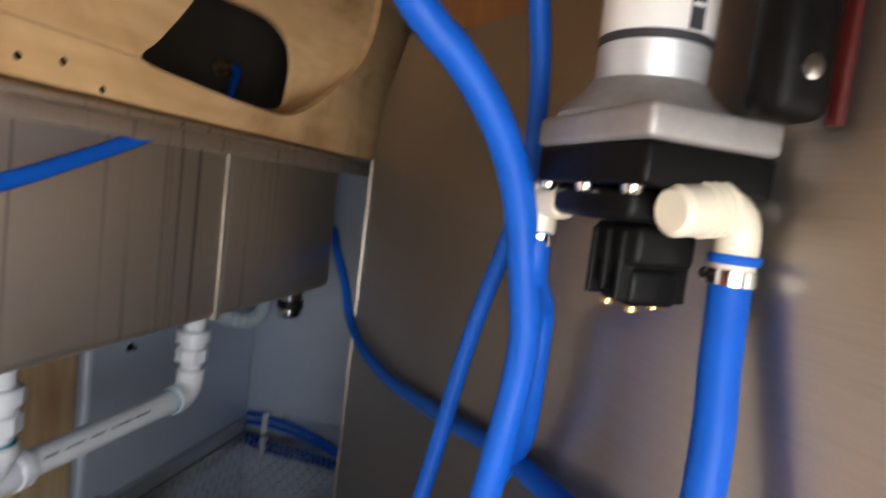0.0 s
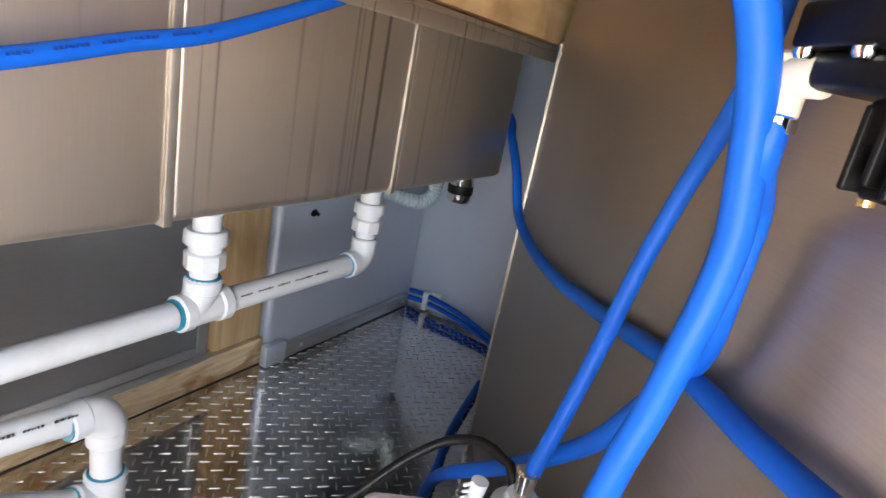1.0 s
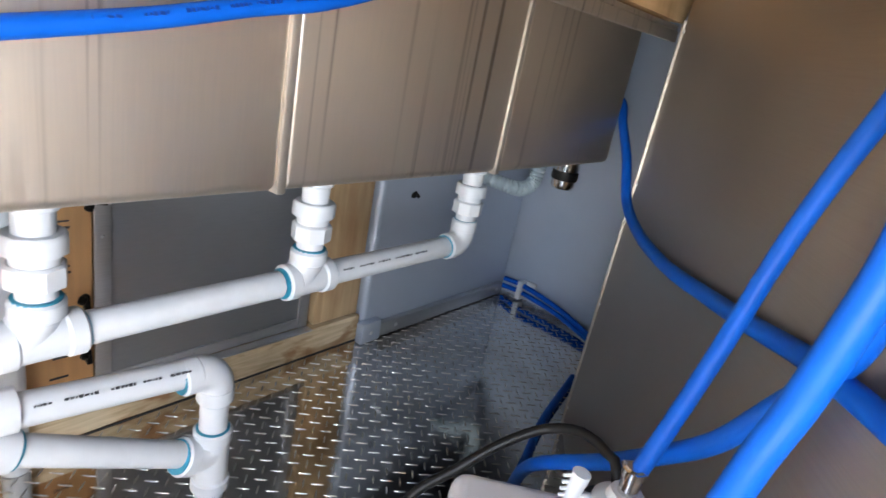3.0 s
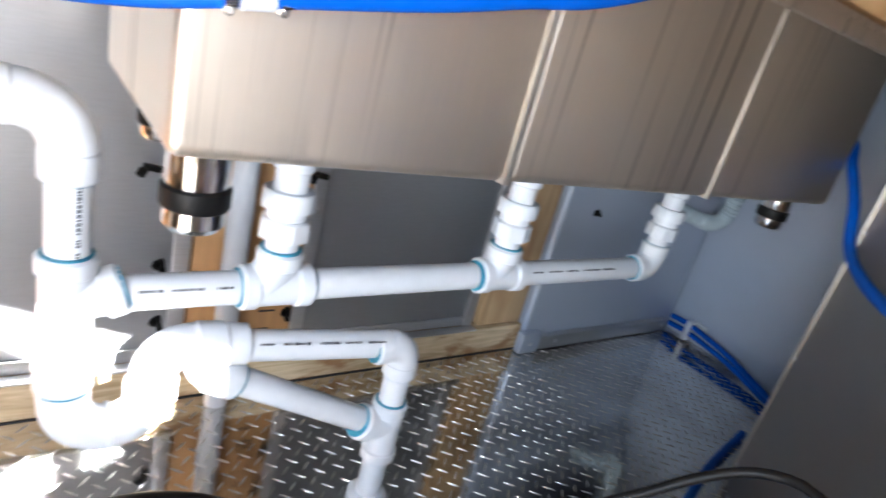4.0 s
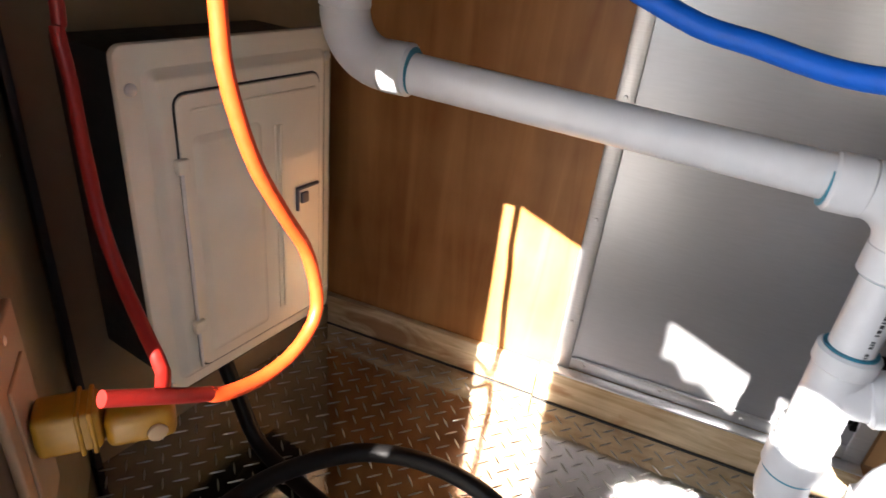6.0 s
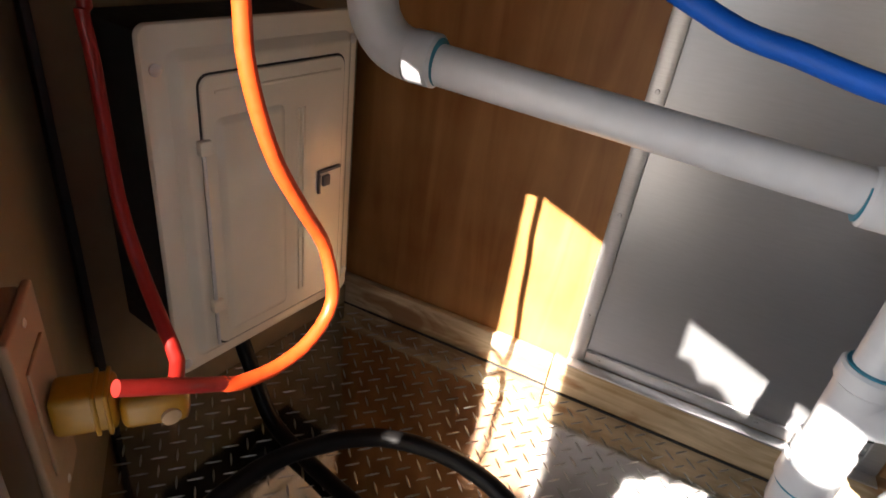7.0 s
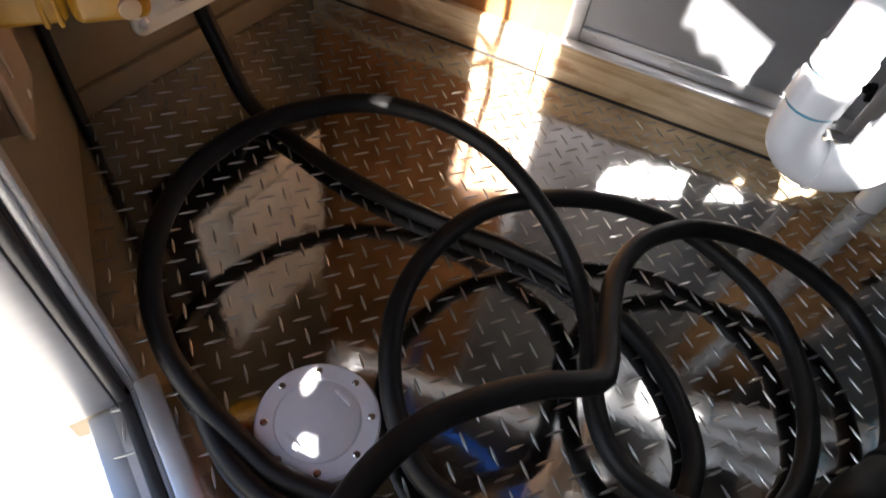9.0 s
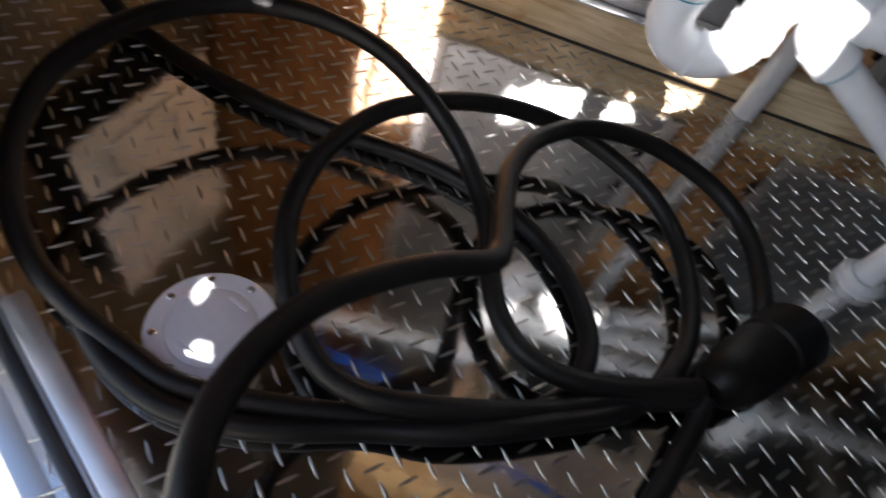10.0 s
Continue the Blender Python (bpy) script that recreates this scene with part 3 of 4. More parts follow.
def hub(a, b, r=FR, name="coupling"):
    part(name, rod(a, b, r, 28, chamfer=0.003), M_PVC, drains)


def elbow(corner, d_in, d_out, r=0.035, hubs=0.028):
    d_in, d_out = Vector(d_in).normalized(), Vector(d_out).normalized()
    pts = arc(corner, d_in, d_out, r)
    body = part("elbow", sweep(pts, FR * 0.97, 24), M_PVC, drains)
    part("socket", rod(pts[0] - d_in * hubs, pts[0] + d_in * 0.002, FR, 28, None, 0.003), M_PVC, body)
    part("socket", rod(pts[-1] - d_out * 0.002, pts[-1] + d_out * hubs, FR, 28, None, 0.003), M_PVC, body)
    ring(pts[0] - d_in * (hubs + 0.002), d_in, PR + 0.002)
    ring(pts[-1] + d_out * (hubs - 0.002), d_out, PR + 0.002)
    return pts[0] - d_in * hubs, pts[-1] + d_out * hubs


def tee(c, run, branch, half=0.045, arm=0.05):
    c, run, branch = Vector(c), Vector(run).normalized(), Vector(branch).normalized()
    body = part("tee", rod(c - run * half, c + run * half, FR * 0.96, 28, None, 0.002), M_PVC, drains)
    part("socket", rod(c - run * half, c - run * (half - 0.022), FR + 0.002, 28, None, 0.003), M_PVC, body)
    part("socket", rod(c + run * (half - 0.022), c + run * half, FR + 0.002, 28, None, 0.003), M_PVC, body)
    part("branch", sweep(smooth_path([c - run * 0.02, c + branch * 0.025 - run * 0.004, c + branch * arm]), FR * 0.96, 20), M_PVC, body)
    part("socket", rod(c + branch * (arm - 0.022), c + branch * arm, FR + 0.002, 28, None, 0.003), M_PVC, body)
    ring(c - run * (half + 0.002), run, PR + 0.003)
    ring(c + run * (half - 0.001), run, PR + 0.003)
    ring(c + branch * arm, branch, PR + 0.004)


def tailpiece(x, z0):
    pipe((x, PY, z0 + 0.045), (x, PY, 0.6))
    nut = part("union_nut", lathe([(FR - 0.004, 0), (FR + 0.004, 0.003), (FR + 0.004, 0.026), (FR + 0.001, 0.029)], (x, PY, z0 + 0.064), (0, 0, 1), 8), M_PVC, drains)
    part("union_ring", lathe([(FR - 0.005, 0), (FR - 0.002, 0.001), (FR - 0.002, 0.012)], (x, PY, z0 + 0.092), (0, 0, 1), 28), M_PVC, nut)
    part("union_collar", lathe([(FR - 0.002, 0), (FR + 0.006, 0.002), (FR + 0.006, 0.020), (FR + 0.003, 0.024)], (x, PY, z0 + 0.103), (0, 0, 1), 10), M_PVC, nut)
    part("tail_nut", lathe([(FR - 0.003, 0), (FR - 0.001, 0.002), (FR - 0.001, 0.022)], (x, PY, 0.565), (0, 0, 1), 24), M_PVC, drains)
    part("tail_brass", rod((x, PY, 0.586), (x, PY, 0.604), 0.021), M_BRASS, drains, "brass drain tail")


X, Z = Vector((1, 0, 0)), Vector((0, 0, 1))
MZ = 0.413
tee((1.105, PY, MZ), X, Z)
tailpiece(1.105, MZ)
tee((1.47, PY, MZ), X, Z)
tailpiece(1.47, MZ)
pipe((0.93, PY, MZ), (1.06, PY, MZ))
pipe((1.13, PY, MZ), (1.42, PY, MZ))
pipe((1.505, PY, MZ), (1.815, PY, MZ))
elbow((1.865, PY, MZ), X, Z, 0.03, 0.022)
tailpiece(1.865, MZ)
def print_marks(a, b, r, seed, parent, mat, gaps=3, height=0.004):
    """Small uneven printed bars on the near side of a tube, broken into groups."""
    rnd = random.Random(seed)
    a, b = Vector(a), Vector(b)
    d = (b - a).normalized()
    m = placed(a, Vector((d.x, d.y, 0)).normalized())
    t, L, run = 0.0, (b - a).length, 0
    while t < L:
        w = rnd.choice((0.0012, 0.002, 0.003, 0.0034, 0.0045))
        h = height * rnd.uniform(0.55, 1.0)
        c = a + d * t
        ang = radians(28)
        q = m.copy()
        q.translation = c + m.to_3x3() @ Vector((0, -r * math.cos(ang), r * math.sin(ang)))
        part("print_mark", box(0, w, -0.0005, 0.0006, -h / 2, h / 2, m=q @ Matrix.Rotation(-ang, 4, "X")), mat, parent)
        run += 1
        t += w + rnd.uniform(0.001, 0.0022)
        if run > rnd.randint(4, 4 + gaps * 2):
            run = 0
            t += rnd.uniform(0.006, 0.014)


print_marks((0.95, PY, MZ), (1.045, PY, MZ), PR, 3, drains, M_INK)
print_marks((1.53, PY, MZ), (1.74, PY, MZ), PR, 5, drains, M_INK)

# stack, trap and return
SX, SY = 0.887, -0.348
elbow((SX, SY, 0.612), X, -Z, 0.045, 0.03)
pipe((0.42, SY - 0.028, 0.640), (0.82, SY, 0.615))
elbow((0.346, SY - 0.03, 0.643), -Z, X, 0.05, 0.03)
pipe((0.346, SY - 0.03, 0.68), (0.346, SY - 0.03, 1.9))
pipe((SX, SY, 0.40), (SX, SY, 0.55))
tee((SX, SY, 0.40), -Z, X + Z * 0.35, 0.06, 0.055)
pipe((SX, SY, 0.30), (SX, SY, 0.36))
rnd = random.Random(21)
zz = 0.425
while zz < 0.545:
    hh = rnd.choice((0.0015, 0.0025, 0.0035))
    part("print_mark", box(-0.0018, 0.0018, -0.0004, 0.0004, 0, hh, m=pose(SX + PR * math.sin(radians(20)), SY - PR * math.cos(radians(20)), zz, 0, 0, 20)), M_INK, drains)
    zz += hh + rnd.choice((0.0012, 0.0018, 0.006))
trap = [(SX, SY, 0.33), (SX, SY, 0.29)] + arc((SX, SY, 0.236), -Z, X, 0.043, 8)[1:] + [(SX + 0.0435, SY, 0.236)] + arc((SX + 0.088, SY, 0.236), X, Z, 0.043, 8)[1:] + [(SX + 0.088, SY, 0.295)] + arc((SX + 0.088, SY - 0.004, 0.340), Z, X, 0.036, 8) + [(SX + 0.19, SY - 0.008, 0.336)]
part("trap", sweep([Vector(q) for q in trap], FR, 24), M_PVC, drains)
part("trap_collar", rod((SX + 0.088, SY, 0.268), (SX + 0.088, SY, 0.296), FR + 0.004, 10, None, 0.003), M_PVC, drains)
part("trap_seam", lathe([(FR, 0), (FR + 0.0025, 0.001), (FR + 0.0025, 0.005), (FR, 0.006)], (SX + 0.041, SY, 0.236), (1, 0, 0), 24), M_PVC, drains)
part("trap_socket", rod((SX + 0.128, SY - 0.006, 0.340), (SX + 0.165, SY - 0.008, 0.338), FR + 0.003, 28, None, 0.003), M_PVC, drains)
hub((SX, SY, 0.30), (SX, SY, 0.335), FR + 0.003)
ring((SX, SY, 0.298), Z)
pipe((1.06, SY - 0.008, 0.335), (1.285, SY - 0.008, 0.310))
elbow((1.322, SY - 0.008, 0.306), X, -Z, 0.032, 0.024)
pipe((1.322, SY - 0.008, 0.0), (1.322, SY - 0.008, 0.27))
tee((1.322, SY - 0.008, 0.146), -Z, Vector((-1, 0, 0.52)), 0.055, 0.058)
pipe((1.055, SY - 0.008, 0.292), (1.28, SY - 0.008, 0.172), PR * 0.94)
part("bend", sweep(arc((1.03, SY - 0.008, 0.305), (0.06, 0, -1), (0.882, 0, -0.471), 0.035), FR * 0.95, 20), M_PVC, drains)
hub((1.037, SY - 0.008, 0.301), (1.072, SY - 0.008, 0.282), FR)
ring((1.071, SY - 0.008, 0.2825), (0.882, 0, -0.471), PR + 0.003)
part("floor_collar", lathe([(0.034, 0), (0.034, 0.012), (0.026, 0.02)], (1.322, SY - 0.008, 0.0), (0, 0, 1)), M_PVC, drains)
print_marks((1.09, SY - 0.008, 0.334), (1.28, SY - 0.008, 0.315), PR, 8, drains, M_INK)
vent = thing("vent_pipe", (1.155, -0.05, 0), "plain white plastic pipe standing against the boards", "pipe")
part("pipe", rod((1.155, -0.05, 0.0), (1.155, -0.05, 1.6), 0.021), M_PVC, vent)

# ---- blue hoses ----
HR = 0.0095


def hose(name, pts, label, r=HR):
    return tagged(part(name, sweep(smooth_path(pts), r, 18), M_BLUE), label, "hose")


hose("hose", [(1.175, -0.895, 1.03), (1.212, -0.946, 0.959), (1.224, -0.966, 0.940), (1.240, -0.988, 0.912), (1.256, -1.004, 0.880), (1.268, -1.013, 0.848), (1.278, -1.020, 0.805), (1.285, -1.025, 0.766), (1.288, -1.024, 0.732), (1.286, -1.019, 0.690), (1.284, -1.012, 0.640), (1.278, -1.004, 0.600), (1.274, -0.997, 0.555), (1.27, -0.985, 0.51)],
     "thick blue water hose looping down beside the pump", 0.0112)
hose("hose", [(1.325, -0.99, 1.08), (1.341, -0.998, 1.009), (1.353, -1.004, 0.966), (1.372, -1.005, 0.920), (1.389, -1.002, 0.878), (1.405, -0.995, 0.845), (1.420, -0.984, 0.805), (1.430, -0.970, 0.755), (1.435, -0.955, 0.686), (1.430, -0.942, 0.603), (1.411, -0.931, 0.533), (1.393, -0.917, 0.455)],
     "blue water hose hanging down to the white valve", 0.0084)
hose("hose", [(2.36, -0.25, 0.79), (2.28, -0.42, 0.745), (2.199, -0.482, 0.695), (2.115, -0.545, 0.637), (2.042, -0.598, 0.568), (1.915, -0.681, 0.547), (1.753, -0.786, 0.556), (1.608, -0.880, 0.582), (1.499, -0.950, 0.605), (1.424, -1.000, 0.622), (1.352, -1.042, 0.633), (1.288, -1.078, 0.641), (1.20, -1.135, 0.652)],
     "blue water hose lying against the partition", 0.0100)
hose("hose", [(1.52, -0.53, 0.893), (1.401, -0.53, 0.848), (1.302, -0.53, 0.814), (1.227, -0.525, 0.797), (1.13, -0.522, 0.773), (0.985, -0.515, 0.744), (0.912, -0.475, 0.724), (0.826, -0.462, 0.714), (0.778, -0.443, 0.71), (0.721, -0.424, 0.718), (0.66, -0.412, 0.73), (0.55, -0.385, 0.78), (0.50, -0.26, 0.85), (0.48, -0.12, 0.93), (0.47, -0.06, 1.2)],
     "blue water hose slung across the sink front", 0.0088)
front_hose = bpy.data.objects["hose.003"]
for a, b, sd in (((1.30, -0.53, 0.8135), (1.225, -0.525, 0.7965), 2), ((1.22, -0.525, 0.795), (1.13, -0.522, 0.773), 4), ((1.11, -0.5213, 0.7690), (1.03, -0.5173, 0.753), 6)):
    print_marks(b, a, 0.0090, sd, front_hose, M_HOSEINK, 1, 0.0035)

# ---- hose fittings ----
def clamp(at, axis, r, parent):
    axis = Vector(axis).normalized()
    part("clamp", lathe([(r, 0), (r + 0.0012, 0.0004), (r + 0.0012, 0.0085), (r, 0.009)], Vector(at) - axis * 0.0045, axis, 20), M_CHROME, parent, "steel hose clamp")
    side = axis.orthogonal().normalized()
    if abs(axis.z) < 0.5:
        side = Vector((0, 0, -1))
    part("clamp_screw", rod(Vector(at) + side * (r + 0.001) - axis.cross(side) * 0.007, Vector(at) + side * (r + 0.001) + axis.cross(side) * 0.007, 0.0035, 10), M_CHROME, parent)


fit = thing("hose_tee", (0.985, -0.515, 0.744), "white nylon barbed tee with steel clamps in the hose", "hose fitting")
gd = Vector((0.99, 0, 0.16)).normalized()
gc = Vector((0.985, -0.515, 0.744))
part("body", rod(gc - gd * 0.013, gc + gd * 0.013, 0.0108, 20), M_PVC, fit)
part("branch", rod(gc, gc + Vector((0.0, 0.004, 0.05)), 0.0088, 18), M_BLUE, fit, "blue hose stub on the tee")
clamp(gc - gd * 0.020, gd, 0.0094, fit)
clamp(gc + gd * 0.020, gd, 0.0094, fit)

# ---- pump on the partition ----
PPM = pose(-0.008, -0.002, 0.010) @ PM @ pose(-0.027, 0, 0.030)


def PL(s, off, z):
    return PPM @ Vector((s, -off, z))


pu = thing("water_pump", PL(0.93, 0.045, 0.78), "diaphragm water pump with silver motor, black head and cream elbows", "pump")
s0, s1, o0, o1 = 0.880, 0.992, 0.004, 0.087
pbox = lambda a, b, c, d, e, f, bev=0.003: box(a, b, -d, -c, e, f, bev, 3, m=PPM)
part("flange", pbox(s0, s1, o0, o1, 0.851, 0.869, 0.004), M_CAST, pu, "cast aluminium mounting flange")
part("gear_housing", lathe([(0.050, 0), (0.046, 0.006), (0.036, 0.014), (0.033, 0.02)], PL(0.931, 0.046, 0.868), (0, 0, 1), 32), M_CAST, pu)
part("motor", lathe([(0.0295, 0), (0.031, 0.003), (0.031, 0.15), (0.028, 0.156)], PL(0.931, 0.046, 0.886), (0, 0, 1), 40), M_MOTOR, pu, "silver motor can")
lab = part("motor_label", lathe([(0.0312, 0), (0.0316, 0.0002), (0.0316, 0.10), (0.0312, 0.1002)], PL(0.931, 0.046, 0.908), (0, 0, 1), 40), M_LABEL, pu, "white printed label with a black band")
part("label_band", lathe([(0.0314, 0), (0.0319, 0.0002), (0.0319, 0.005), (0.0314, 0.0052)], PL(0.931, 0.046, 0.908), (0, 0, 1), 40), M_INK, lab)


def on_motor(a0, a1, z0, z1, mat, parent, r=0.0320):
    """A thin patch on the motor can between two bearings."""
    c = PL(0.931, 0.046, 0)
    bm = bmesh.new()
    n = 8
    lo, hi = [], []
    for k in range(n + 1):
        a = radians(a0 + (a1 - a0) * k / n)
        p = Vector((c.x + r * math.cos(a), c.y + r * math.sin(a), z0 + 0.040))
        lo.append(bm.verts.new(p))
        hi.append(bm.verts.new(p + Vector((0, 0, z1 - z0))))
    for k in range(n):
        bm.faces.new((lo[k], lo[k + 1], hi[k + 1], hi[k]))
    part("label_print", bm, mat, parent)


on_motor(205, 222, 0.914, 1.0, M_INK, lab)
for k in range(6):
    on_motor(120 + k % 2 * 4, 145 - k % 3 * 3, 0.932 + k * 0.006, 0.9335 + k * 0.006, M_INK, lab)
for k in range(12):
    a = 180 + 9 * math.cos(k * math.pi / 6)
    zz = 0.950 + 0.006 * math.sin(k * math.pi / 6)
    on_motor(a - 1.6, a + 1.6, zz - 0.0008, zz + 0.0008, M_INK, lab)
for k in range(4):
    on_motor(207, 220, 0.926 + k * 0.005, 0.928 + k * 0.005, M_LABEL, lab, 0.0322)
part("head_plate", pbox(s0 + 0.002, s1 - 0.002, o0, o1 - 0.002, 0.829, 0.8508, 0.003), M_BLACKP, pu, "black pump head")
part("head", pbox(0.892, 0.972, 0.014, 0.078, 0.810, 0.8288, 0.006), M_BLACKP, pu)
part("switch_block", pbox(0.930, 0.972, 0.030, 0.070, 0.787, 0.8098, 0.005), M_BLACKP, pu)
part("switch_cap", pbox(0.937, 0.967, 0.034, 0.066, 0.766, 0.7868, 0.004), M_BLACKP, pu)
for k in range(3):
    part("rib", pbox(0.9345 + k * 0.013, 0.9385 + k * 0.013, 0.027, 0.073, 0.768 + (k % 2) * 0.004, 0.806, 0.0015), M_BLACKP, pu)
for s in (0.888, 0.931, 0.974):
    for o in (0.012, 0.046, 0.079):
        if (s, o) != (0.931, 0.046):
            part("bolt", lathe([(0.0055, 0), (0.0055, 0.003), (0.0042, 0.005), (0.002, 0.0055)], PL(s, o, 0.829), (0, 0, -1), 14), M_CHROME, pu)
for s, o in ((0.941, 0.061), (0.963, 0.061), (0.952, 0.038)):
    part("bolt", lathe([(0.004, 0), (0.004, 0.003), (0.002, 0.004)], PL(s, o, 0.766), (0, 0, -1), 12), M_BRASS, pu)
# outlet elbow towards the doorway side, inlet on the far side
ea, eb = Vector((1.176, -1.095, 0.858)), Vector((1.198, -1.121, 0.862))
part("elbow_collar", rod(ea, eb, 0.0132, 24, chamfer=0.003), M_CREAM, pu, "cream nylon elbow")
for k in range(3):
    q = ea.lerp(eb, 0.55 + 0.18 * k)
    part("elbow_rib", lathe([(0.0132, 0), (0.0145, 0.0008), (0.0145, 0.0024), (0.0132, 0.0032)], q, eb - ea, 24), M_CREAM, pu)
ed = (eb - ea).normalized()
part("elbow", sweep(smooth_path([eb - ed * 0.006, eb + ed * 0.004, eb + ed * 0.0135 + Vector((0, 0, -0.006)), eb + ed * 0.0165 + Vector((0, 0, -0.016)), eb + ed * 0.0165 + Vector((0, 0, -0.032))], 0.004), 0.0112, 20), M_CREAM, pu)
F0 = eb + ed * 0.0165 + Vector((0, 0, -0.026))
clamp(F0 + Vector((0, 0, -0.010)), (0, 0, 1), 0.0112, pu)
part("clamp_band", lathe([(0.0125, 0), (0.0132, 0.001), (0.0132, 0.004), (0.0125, 0.005)], F0 + Vector((0, 0, -0.003)), (0, 0, 1), 20), M_BLUE, pu)
ia, ib = PL(0.892, 0.066, 0.818), PL(0.868, 0.070, 0.817)
part("inlet", rod(ia, ib, 0.0115, 20, chamfer=0.002), M_CREAM, pu, "cream nylon inlet")
part("inlet_drop", rod(ib + Vector((0, 0, 0.012)), ib + Vector((0, 0, -0.022)), 0.0105, 18), M_CREAM, pu)
clamp(ib + Vector((0, 0, -0.026)), (0, 0, 1), HR + 0.0006, pu)
sw = part("terminal_box", pbox(0.993, 1.020, 0.008, 0.042, 0.866, 0.99, 0.009), M_BLACKP, pu, "black terminal box with a red edge")
part("red_edge", pbox(1.0150, 1.0215, 0.003, 0.0078, 0.866, 0.992, 0.0005), M_RED, sw)
part("terminal_screw", lathe([(0.006, 0), (0.006, 0.002), (0.004, 0.003)], PL(1.0201, 0.028, 0.889), PM.to_3x3() @ Vector((1, 0, 0)), 14), M_CHROME, sw)

hose("hose", [F0 + Vector((0, 0, -0.002)), F0 + Vector((-0.001, 0, -0.02)), (1.200, -1.133, 0.782), (1.190, -1.133, 0.743), (1.178, -1.127, 0.69), (1.168, -1.10, 0.60), (1.165, -1.06, 0.48), (1.18, -1.02, 0.30), (1.20, -1.0, 0.0125)],
     "blue water hose clamped under the cream pump elbow", 0.0106)
hose("hose", [ib + Vector((0, 0, -0.016)), ib + Vector((0, 0, -0.05)), (1.333, -1.032, 0.774), (1.340, -1.032, 0.725), (1.357, -1.030, 0.668), (1.376, -1.019, 0.632), (1.391, -0.996, 0.584), (1.404, -0.968, 0.530), (1.428, -0.930, 0.480), (1.478, -0.870, 0.405), (1.572, -0.750, 0.270), (1.66, -0.69, 0.14), (1.78, -0.64, 0.04), (1.90, -0.60, 0.0125), (2.06, -0.55, 0.0125), (2.3, -0.50, 0.0125)],
     "blue water hose curling from the pump inlet to the floor")

# ---- white valves and the jug under the hoses ----
def valve(top, label, lever):
    v = thing("ball_valve", (top[0], top[1], 0), label, "valve", "white valves under the hoses")
    x, y, z = top
    part("riser", rod((x, y, 0.0), (x, y, z - 0.06), 0.016), M_PVC, v)
    part("body", lathe([(0.016, 0), (0.024, 0.006), (0.024, 0.022), (0.029, 0.026), (0.029, 0.042), (0.018, 0.048), (0.015, 0.056)], (x, y, z - 0.072), (0, 0, 1), 24), M_PVC, v)
    part("barb", rod((x, y, z - 0.018), (x, y, z + 0.012), 0.0095, 16), M_CHROME, v)
    clamp((x, y, z + 0.006), (0, 0, 1), HR + 0.0006, v)
    d = Vector(lever).normalized()
    stem = Vector((x, y, z - 0.04)) + d * 0.028
    part("stem", rod(Vector((x, y, z - 0.04)) + d * 0.02, stem + d * 0.012, 0.009, 14), M_PVC, v)
    h = part("handle", sweep(smooth_path([stem + d * 0.014 + Vector((0, 0, -0.026)), stem + d * 0.018, stem + d * 0.015 + Vector((0, 0, 0.03))], 0.006), lambda f: 0.0075 + 0.003 * abs(f - 0.5), 12), M_PVC, v, "white ribbed valve lever")
    for k in range(7):
        part("rib", rod(stem + d * 0.022 + Vector((-0.008, 0.006, -0.02 + k * 0.0075)), stem + d * 0.022 + Vector((0.008, -0.006, -0.02 + k * 0.0075)), 0.0018, 8), M_PVC, h)


valve((1.392, -0.917, 0.463), "white plastic ball valve with a ribbed lever under a blue hose", (-0.45, 0.85, 0))
valve((1.270, -0.985, 0.515), "white plastic valve with a round knob under the thick hose", (-0.75, 0.5, 0))

jm = placed((1.482, -0.784, 0), (0.55, -0.835, 0))
jug = thing("water_jug", (1.44, -0.80, 0), "translucent white plastic jug with a moulded handle, on the floor", "jug")
part("body", box(-0.09, 0.125, -0.15, 0.0, 0.0, 0.318, 0.022, 4, m=jm), M_JUG, jug)
part("label", box(-0.055, 0.01, -0.1508, -0.1495, 0.10, 0.30, m=jm), M_LATCH, jug, "dark printed label")
part("top_print", box(-0.03, 0.012, -0.11, -0.06, 0.3175, 0.3188, m=jm), M_LATCH, jug, "dark printed patch")
part("handle", sweep([jm @ p for p in smooth_path([Vector((0.02, -0.12, 0.305)), Vector((0.03, -0.12, 0.332)), Vector((0.09, -0.12, 0.334)), Vector((0.105, -0.12, 0.305))])], 0.012, 14), M_JUG, jug)
part("neck", lathe([(0.026, 0), (0.026, 0.02), (0.03, 0.022), (0.03, 0.04), (0.027, 0.043)], jm @ Vector((0.085, -0.05, 0.31)), (0, 0, 1)), M_BOXBODY, jug)

tagged(part("power_lead", sweep(smooth_path([(1.345, -0.690, 0.006), (1.31, -0.700, 0.12), (1.305, -0.712, 0.25), (1.325, -0.724, 0.334), (1.363, -0.752, 0.374), (1.400, -0.781, 0.410), (1.428, -0.812, 0.435), (1.433, -0.849, 0.451), (1.420, -0.882, 0.453), (1.408, -0.900, 0.446), (1.402, -0.915, 0.36), (1.41, -0.93, 0.1), (1.43, -0.93, 0.006)]), 0.0055, 14), M_BLACK),
       "thin black cable arching over the white jug", "cable")

